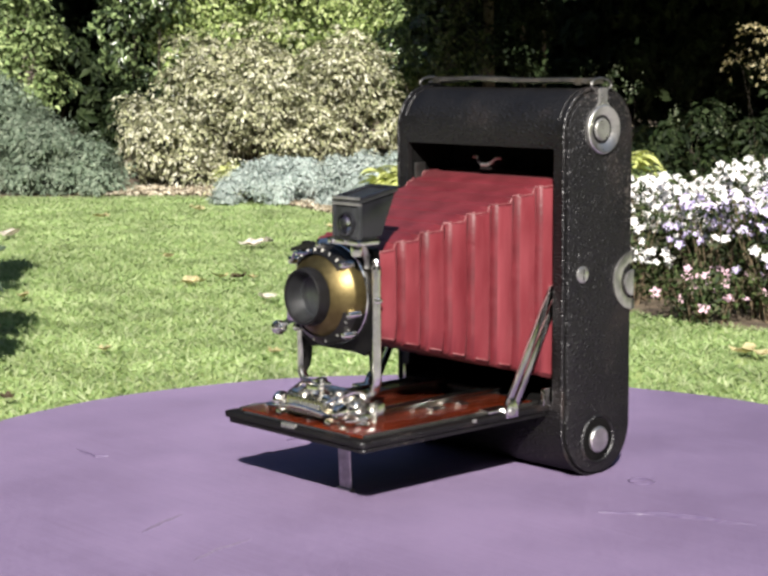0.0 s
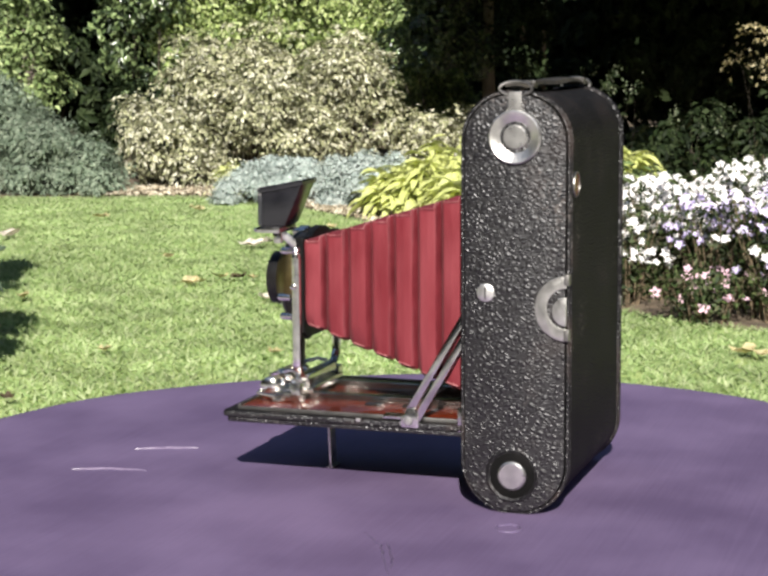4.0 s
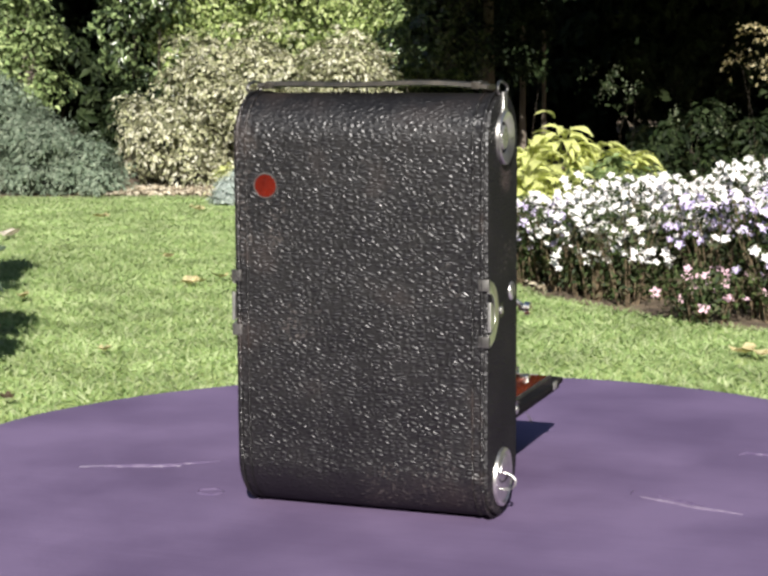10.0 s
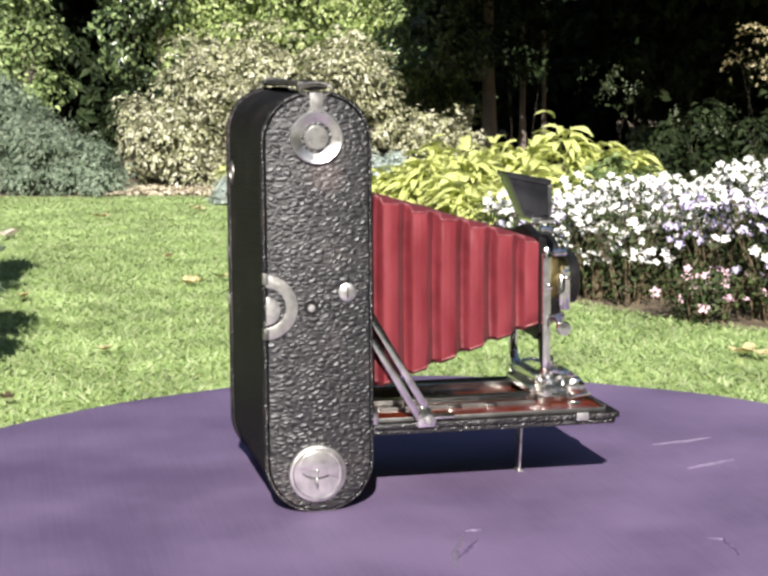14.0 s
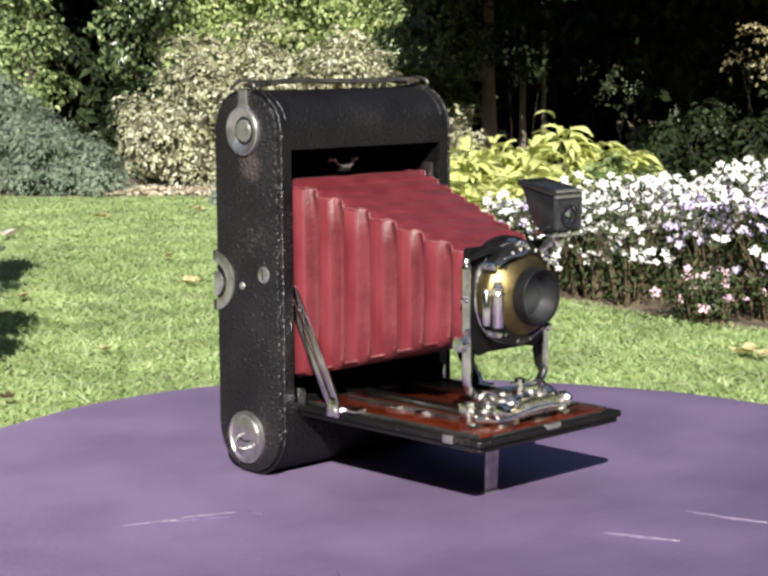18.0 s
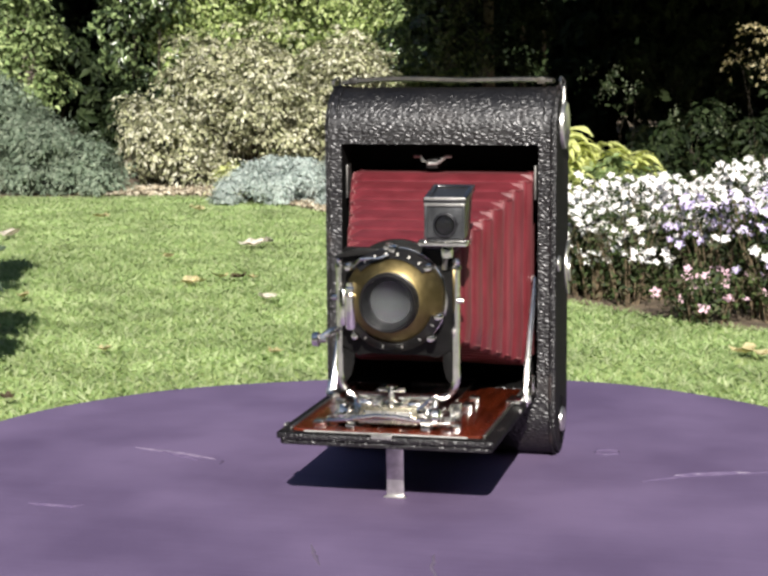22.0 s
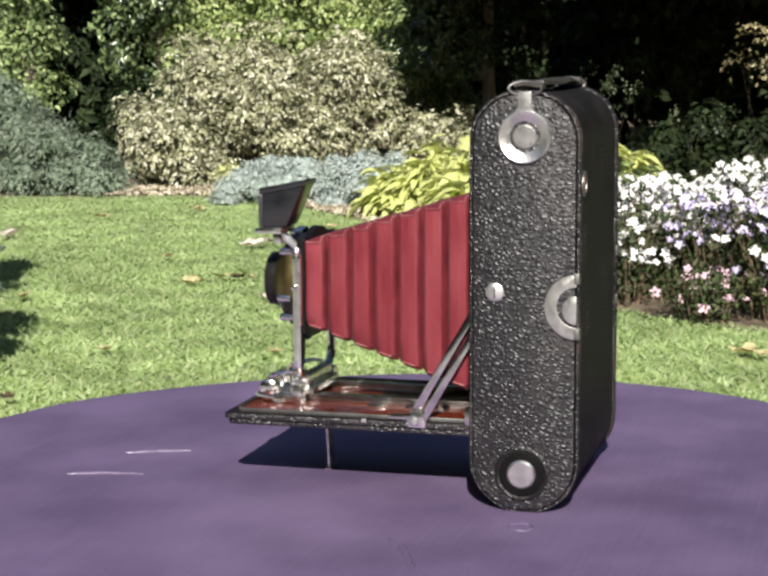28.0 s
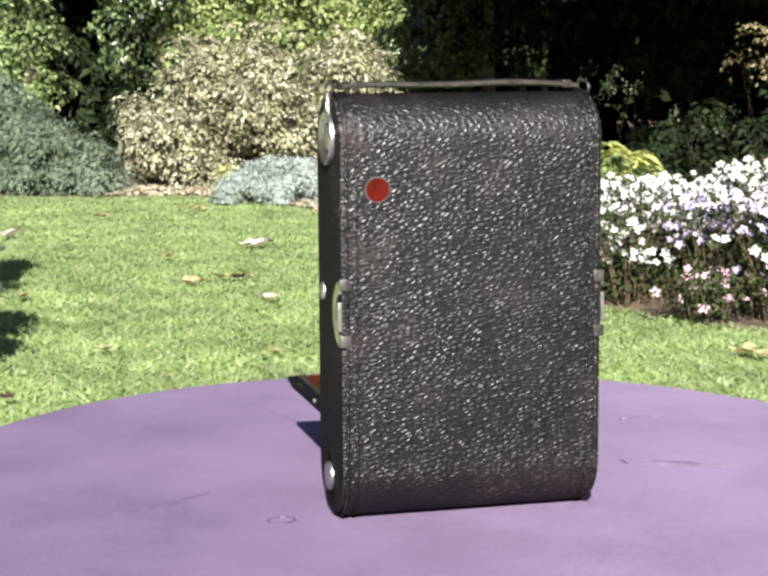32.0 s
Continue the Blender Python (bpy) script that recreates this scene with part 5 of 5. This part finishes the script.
def tree(name, at, height, girth, crown, leaves, material, label, seed, leaf=(0.10, 0.05), reach=(0.0, 0.0)):
    """Tapered trunk, limbs and a high ragged crown. crown: half width, half depth, base and top height."""
    thing = empty(name, pose(at[0], at[1], GROUND), label, "tree")
    r = np.random.default_rng(seed)
    bm = bmesh.new()
    pts = [Vector((0.10 * girth * math.sin(3.1 * i + seed) * i, 0.08 * girth * math.cos(2.3 * i) * i, height * i / 7)) for i in range(8)]
    tube(bm, pts, [girth * (1.25 if i == 0 else 1.0 - 0.11 * i) for i in range(8)], 12)
    part("trunk", bm, BARK, thing)
    bl = []
    hx, hy, z0, z1 = crown
    for i in range(64):
        a, d = r.uniform(0, 6.28), math.sqrt(r.random())
        rad = r.uniform(0.40, 0.70) * min(hx, 1.1) * 0.75
        bl.append((reach[0] + hx * d * math.cos(a), reach[1] + hy * d * math.sin(a), r.uniform(z0 + rad, z1 - rad * 0.5), rad))
    for b in bl[:12]:
        s = pts[4] if b[2] < height * 0.8 else pts[6]
        part("limb", tubed([s, s.lerp(Vector(b[:3]), 0.5) + Vector((0, 0, 0.15)), b[:3]], [girth * 0.4, girth * 0.25, girth * 0.08], 6), BARK, thing)
    w = np.array([b[3] ** 2 for b in bl])
    which = r.choice(len(bl), leaves, p=w / w.sum())
    d = r.normal(size=(leaves, 3))
    d /= np.linalg.norm(d, axis=1, keepdims=True)
    p = np.array([b[:3] for b in bl])[which] + d * np.array([b[3] for b in bl])[which][:, None] * r.uniform(0.35, 1.08, (leaves, 1))
    leaf_mesh("crown", p, d + np.array([0, 0, 0.5]) + 0.5 * r.normal(size=(leaves, 3)), leaf[0], leaf[1], material, thing)
    return thing


SOIL_GREEN = surface("lawn turf", (0.18, 0.26, 0.07), (0.36, 0.43, 0.17), 0.9, scale=3.2, detail=12, bump=0.6, bump_scale=60, bump_dist=0.02, spec=0.2)
GRASS = foliage("grass blades", [(0.225, 0.32, 0.12), (0.295, 0.395, 0.158), (0.36, 0.455, 0.205), (0.455, 0.515, 0.29)], 0.6, 0.4, 0.25)
DRY_LEAF = surface("dry yellow leaf", (0.50, 0.42, 0.20), (0.72, 0.65, 0.42), 0.7, scale=60)
BROWN_LEAF = surface("dry brown leaf", (0.05, 0.035, 0.02), (0.16, 0.11, 0.06), 0.7, scale=60)
PALE_LEAF = surface("bleached leaf", (0.68, 0.58, 0.50), (0.82, 0.78, 0.72), 0.7, scale=60)
CONIFER = foliage("blue-green needles", [(0.055, 0.088, 0.055), (0.115, 0.165, 0.108), (0.19, 0.24, 0.17), (0.32, 0.365, 0.275)], 0.6, 0.15, spread=0.6)
LAUREL = foliage("evergreen leaf", [(0.020, 0.034, 0.014), (0.055, 0.090, 0.032), (0.16, 0.24, 0.08), (0.30, 0.40, 0.15), (0.46, 0.54, 0.25)], 0.5, 0.25, 0.3, spread=0.6)
# darker copy of the evergreen leaf, half shade put into its tones
DARK_LAUREL = foliage("glossy evergreen leaf darkened for half shade", [(0.012, 0.022, 0.010), (0.05, 0.08, 0.03), (0.18, 0.24, 0.10)], 0.28, 0.12, 0.7)
BRIGHT = foliage("bright green leaf", [(0.025, 0.045, 0.014), (0.10, 0.165, 0.036), (0.28, 0.38, 0.09), (0.48, 0.57, 0.22), (0.62, 0.68, 0.36)], 0.4, 0.38, spread=0.65)
VARIEGATED = foliage("cream-edged leaf", [(0.07, 0.07, 0.032), (0.17, 0.18, 0.085), (0.33, 0.35, 0.18), (0.50, 0.50, 0.30), (0.66, 0.64, 0.46), (0.80, 0.78, 0.65)], 0.55, 0.30, 0.25, spread=0.75, drift=(0.62, 1.22), drift_scale=7.0)
SILVER = foliage("silvery blue leaf", [(0.25, 0.32, 0.29), (0.38, 0.45, 0.42), (0.52, 0.58, 0.55), (0.64, 0.69, 0.65)], 0.6, 0.2, spread=0.7)
GOLDEN = foliage("golden-green broad leaf", [(0.32, 0.38, 0.12), (0.64, 0.67, 0.27), (0.84, 0.84, 0.50), (0.90, 0.90, 0.72)], 0.45, 0.4)
# near-black tones: the wood's deep shade is put into the leaf colour
SHADE = foliage("leaf darkened for wood shade", [(0.007, 0.012, 0.005), (0.012, 0.020, 0.008), (0.018, 0.030, 0.010), (0.034, 0.048, 0.020)], 0.6, 0.2, 0.12)
LITTER = foliage("dry litter leaf", [(0.10, 0.075, 0.045), (0.27, 0.22, 0.145), (0.46, 0.40, 0.29), (0.62, 0.57, 0.46)], 0.8, 0.1, 0.2, spread=0.8)
SUNLIT = foliage("sunlit sapling leaf", [(0.03, 0.05, 0.02), (0.08, 0.11, 0.05), (0.17, 0.19, 0.12)], 0.5, 0.3)
AUTUMN = foliage("yellowing leaf", [(0.08, 0.07, 0.025), (0.22, 0.185, 0.08), (0.38, 0.33, 0.20)], 0.5, 0.3)
FLOWER_GREEN = foliage("bedding leaf", [(0.016, 0.028, 0.009), (0.036, 0.058, 0.018), (0.080, 0.108, 0.038), (0.065, 0.055, 0.032)], 0.55, 0.25, 0.25)
WHITE_PETAL = foliage("white petal", [(0.74, 0.70, 0.72), (0.82, 0.80, 0.80)], 0.6, 0.25)
MAUVE_PETAL = foliage("mauve petal", [(0.26, 0.19, 0.58), (0.42, 0.33, 0.72), (0.62, 0.54, 0.80)], 0.6, 0.25)
PINK_PETAL = foliage("pink petal", [(0.52, 0.18, 0.33), (0.64, 0.32, 0.46), (0.74, 0.50, 0.60)], 0.6, 0.25)


def garden():
    support_table()
    lawn()
    # left: conifers before tall evergreens
    shrub("conifer_shrub", (-3.05, 11.55), (0.56, 0.40, 0.98), 17000, (0.046, 0.012), CONIFER, "rounded blue-green conifer shrub at the lawn's edge", "shrub", 11, 15, up=0.35, ragged=0.5, spray=0.10, per=40)
    shrub("conifer_shrub", (-2.58, 11.28), (0.48, 0.40, 0.50), 15000, (0.044, 0.011), CONIFER, "low spreading blue-green conifer shrub", "shrub", 12, 18, up=0.35, ragged=0.5, spray=0.09, per=40)
    shrub("evergreen_shrub", (-3.62, 13.6), (0.70, 0.6, 2.1), 15000, (0.058, 0.032), LAUREL, "tall leafy evergreen shrub with dark gaps", "shrub", 13, 26, twigs=6, ragged=0.5, spray=0.14, per=34)
    shrub("evergreen_shrub", (-2.30, 14.0), (0.60, 0.5, 2.3), 5200, (0.075, 0.034), DARK_LAUREL, "tall glossy dark evergreen shrub in half shade", "shrub", 14, 22, low=0.2, twigs=3, spray=0.13, per=18)
    # middle: variegated bush before bright shrubs
    shrub("variegated_bush", (-1.36, 12.1), (0.74, 0.60, 1.22), 27000, (0.044, 0.021), VARIEGATED, "broad ragged bush with cream and green variegated leaves", "bush", 15, 34, up=1.2, twigs=26, low=0.24, ragged=0.6)
    shrub("variegated_bush", (-1.96, 11.95), (0.40, 0.40, 0.74), 9500, (0.044, 0.021), VARIEGATED, "lower variegated bush sloping to the border's edge", "bush", 115, 18, up=1.2, twigs=12, low=0.22, ragged=0.55)
    shrub("variegated_bush", (-0.66, 12.3), (0.62, 0.5, 1.20), 17000, (0.044, 0.021), VARIEGATED, "cream and green variegated bush, thinner and twiggy", "bush", 16, 22, up=1.2, twigs=24, low=0.32, ragged=0.55)
    shrub("variegated_bush", (0.12, 12.6), (0.40, 0.4, 0.76), 5200, (0.050, 0.023), VARIEGATED, "small variegated bush in half shade", "bush", 17, 12, up=0.6, twigs=6)
    shrub("bright_shrub", (-1.62, 14.4), (0.92, 0.6, 1.95), 26000, (0.054, 0.030), BRIGHT, "bright green leafy shrub behind the bush", "shrub", 18, 30, up=0.6, twigs=5, ragged=0.4, spray=0.11)
    shrub("bright_shrub", (-0.55, 14.6), (0.66, 0.6, 1.85), 14000, (0.054, 0.030), BRIGHT, "light green leafy shrub", "shrub", 19, 18, up=0.6, twigs=5, spray=0.11)
    shrub("evergreen_shrub", (0.02, 14.5), (0.50, 0.5, 1.9), 9000, (0.075, 0.032), LAUREL, "evergreen shrub at the edge of the shade", "shrub", 20, 16, twigs=4, spray=0.14, per=22)
    # unseen tree added so its crown keeps the sun off the gap
    tree("shade_tree", (-3.75, 15.7), 4.2, 0.10, (1.3, 0.8, 1.60, 5.6), 15000, SHADE, "dark tree closing the gap behind the shrubs", 65, (0.15, 0.09), (1.4, 0.0))
    # low plants along the edge
    shrub("silver_mound", (-0.92, 10.50), (0.60, 0.36, 0.31), 28000, (0.030, 0.009), SILVER, "low mound of silvery blue-grey foliage", "plant", 21, 34, up=0.9, twigs=4, low=0.05, spray=0.06)
    shrub("silver_mound", (-0.34, 10.15), (0.42, 0.40, 0.36), 18000, (0.030, 0.009), SILVER, "small mound of silvery blue-grey foliage", "plant", 22, 22, up=0.9, twigs=4, low=0.05, spray=0.06)
    shrub("yellow_clump", (-1.24, 11.05), (0.26, 0.20, 0.20), 2600, (0.045, 0.016), GOLDEN, "low clump of yellow-green foliage beside the soil", "plant", 51, 12, up=0.9, twigs=3, low=0.05)
    golden_plants()
    shrub("low_greenery", (1.15, 8.8), (0.5, 0.4, 0.40), 2200, (0.08, 0.03), LAUREL, "low dark green foliage behind the flowers", "plant", 50, 10)
    shrub("low_greenery", (1.62, 8.2), (0.5, 0.4, 0.42), 2200, (0.08, 0.03), DARK_LAUREL, "low dark green foliage behind the flowers", "plant", 53, 10)
    # dark fill added over soil that should lie in tree shade
    shrub("low_greenery", (2.3, 12.3), (1.2, 0.35, 0.55), 6000, (0.09, 0.045), SHADE, "dark low foliage under the trees", "plant", 54, 22, low=0.05)
    flower_border()
    # wood in deep shade, with unseen crowns added to hold off the sun
    # dark fill added for the shade between conifer and bush
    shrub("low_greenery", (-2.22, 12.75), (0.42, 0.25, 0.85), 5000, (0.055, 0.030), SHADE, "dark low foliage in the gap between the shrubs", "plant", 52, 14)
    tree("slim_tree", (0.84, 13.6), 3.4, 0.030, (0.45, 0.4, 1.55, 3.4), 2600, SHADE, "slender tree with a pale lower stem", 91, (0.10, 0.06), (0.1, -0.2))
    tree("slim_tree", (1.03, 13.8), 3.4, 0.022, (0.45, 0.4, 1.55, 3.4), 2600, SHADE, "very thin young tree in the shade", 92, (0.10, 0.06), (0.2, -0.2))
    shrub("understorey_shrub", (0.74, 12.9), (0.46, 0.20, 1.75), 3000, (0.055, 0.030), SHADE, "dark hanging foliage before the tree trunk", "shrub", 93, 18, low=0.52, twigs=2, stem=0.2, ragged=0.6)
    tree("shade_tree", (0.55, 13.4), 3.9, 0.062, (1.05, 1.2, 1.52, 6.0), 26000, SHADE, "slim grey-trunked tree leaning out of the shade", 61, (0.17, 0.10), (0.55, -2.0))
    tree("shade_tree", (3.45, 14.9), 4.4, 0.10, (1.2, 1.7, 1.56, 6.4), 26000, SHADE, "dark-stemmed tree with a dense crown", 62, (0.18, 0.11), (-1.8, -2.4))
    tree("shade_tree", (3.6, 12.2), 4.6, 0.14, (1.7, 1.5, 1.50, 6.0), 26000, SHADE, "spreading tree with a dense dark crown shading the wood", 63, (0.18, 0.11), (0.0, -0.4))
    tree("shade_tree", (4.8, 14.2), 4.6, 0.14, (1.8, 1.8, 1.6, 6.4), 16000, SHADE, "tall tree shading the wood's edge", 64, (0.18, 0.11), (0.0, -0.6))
    shrub("understorey_shrub", (0.16, 13.3), (0.60, 0.35, 2.3), 13000, (0.052, 0.028), DARK_LAUREL, "dark green evergreen foliage at the edge of the shade", "shrub", 66, 24, low=0.40, twigs=3, stem=0.4)
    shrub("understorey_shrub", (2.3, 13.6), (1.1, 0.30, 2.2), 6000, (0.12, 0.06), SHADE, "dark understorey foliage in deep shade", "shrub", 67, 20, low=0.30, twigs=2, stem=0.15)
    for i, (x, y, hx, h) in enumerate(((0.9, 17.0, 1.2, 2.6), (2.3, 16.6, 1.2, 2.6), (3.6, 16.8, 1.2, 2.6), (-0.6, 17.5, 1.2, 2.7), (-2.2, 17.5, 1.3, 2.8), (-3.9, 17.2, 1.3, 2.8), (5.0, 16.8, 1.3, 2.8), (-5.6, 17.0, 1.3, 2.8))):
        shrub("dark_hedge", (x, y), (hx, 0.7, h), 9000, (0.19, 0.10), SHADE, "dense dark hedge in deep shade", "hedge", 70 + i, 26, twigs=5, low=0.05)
    shrub("autumn_shrub", (2.14, 10.2), (0.34, 0.25, 1.36), 300, (0.036, 0.020), AUTUMN, "thin shrub with yellowing leaves catching the sun", "shrub", 81, 22, low=0.62, twigs=2, stem=0.12, ragged=0.7)
    shrub("low_greenery", (2.35, 14.4), (0.55, 0.3, 0.75), 1200, (0.12, 0.04), LAUREL, "sparse low greenery in the shade", "plant", 82, 8)
    shrub("woodland_sapling", (1.22, 10.4), (0.42, 0.25, 1.12), 104, (0.022, 0.016), SUNLIT, "thin sapling with a few sunlit leaves before dark woods", "sapling", 85, 14, low=0.60, twigs=2, stem=0.12, ragged=0.9)
    shrub("woodland_sapling", (1.86, 10.4), (0.40, 0.25, 0.88), 130, (0.022, 0.018), SUNLIT, "thin low sapling catching the sun before dark woods", "sapling", 86, 14, low=0.50, twigs=2, stem=0.12, ragged=0.9)
    leaf_litter()
    backdrop()
    fallen_leaves()
    # unseen shrubs added beside the lawn to cast a shadow over the grass
    shrub("conifer_shrub", (-2.03, 5.60), (0.32, 0.34, 1.25), 9000, (0.08, 0.03), CONIFER, "upright dark conifer beside the lawn", "shrub", 83, 40, up=0.7)
    shrub("conifer_shrub", (-1.62, 4.20), (0.26, 0.28, 0.95), 6000, (0.07, 0.03), CONIFER, "slender dark conifer beside the lawn", "shrub", 84, 34, up=0.7)


def leaf_litter():
    """Dry leaves scattered over the bare soil."""
    n = 5200
    x = rng.uniform(-2.4, 0.5, n)
    y = soil_edge(x) + 0.02 + 0.9 * rng.random(n) ** 1.3
    p = np.stack([x, y, np.full(n, GROUND + 0.016) + 0.012 * rng.random(n)], 1)
    ob = leaf_mesh("leaf_litter", p, np.array([0, -0.3, 1.0]) + 0.6 * rng.normal(size=(n, 3)), 0.034, 0.020, LITTER, None)
    tagged(ob, "dry tan leaves scattered over the border soil", "leaf litter", kind="stuff")


def backdrop():
    """Far woodland ring that closes the garden, added tall to cut low skylight."""
    n = 22000
    r = np.random.default_rng(90)
    a = r.uniform(0, 2 * math.pi, n)
    d = r.uniform(26, 30, n)
    z = GROUND + 13.0 * r.random(n) ** 0.9
    p = np.stack([d * np.cos(a), d * np.sin(a), z], 1)
    nor = -p * np.array([1, 1, 0]) + r.normal(size=p.shape) * 12
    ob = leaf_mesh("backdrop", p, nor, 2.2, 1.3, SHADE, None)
    tagged(ob, "distant dark woodland round the garden", "trees", kind="structure")


garden()
TABLE = turntable()
FOLDER = folding_camera()


# ---- what moves: the turntable and the camera on it turn clockwise, a little unevenly ----
def motions():
    uneven = (1.84, 2.22, 1.60, 0.54, -0.17, -0.48, -1.23, -1.82, -1.82, -2.11, -2.40, -2.23, -1.46, -0.67, -0.35, -0.31, -0.34, -0.33,
              0.29, 1.71, 2.69, 2.63, 2.26, 2.08, 1.56, 0.99, 0.23, -0.14, -1.00, -1.37, -1.40, -1.90, -1.50)
    table_rows, folder_rows = [], []
    for i in range(65):
        t = i / 2
        turn = 131.756 - 14.82845 * t + float(np.interp(t, range(33), uneven))
        m = pose(0, 0, 0, 0, 0, turn)
        table_rows.append((t, m))
        folder_rows.append((t, m @ pose(-0.0006, -0.0715, 0)))
    walk(TABLE, table_rows)
    walk(FOLDER, folder_rows)


motions()
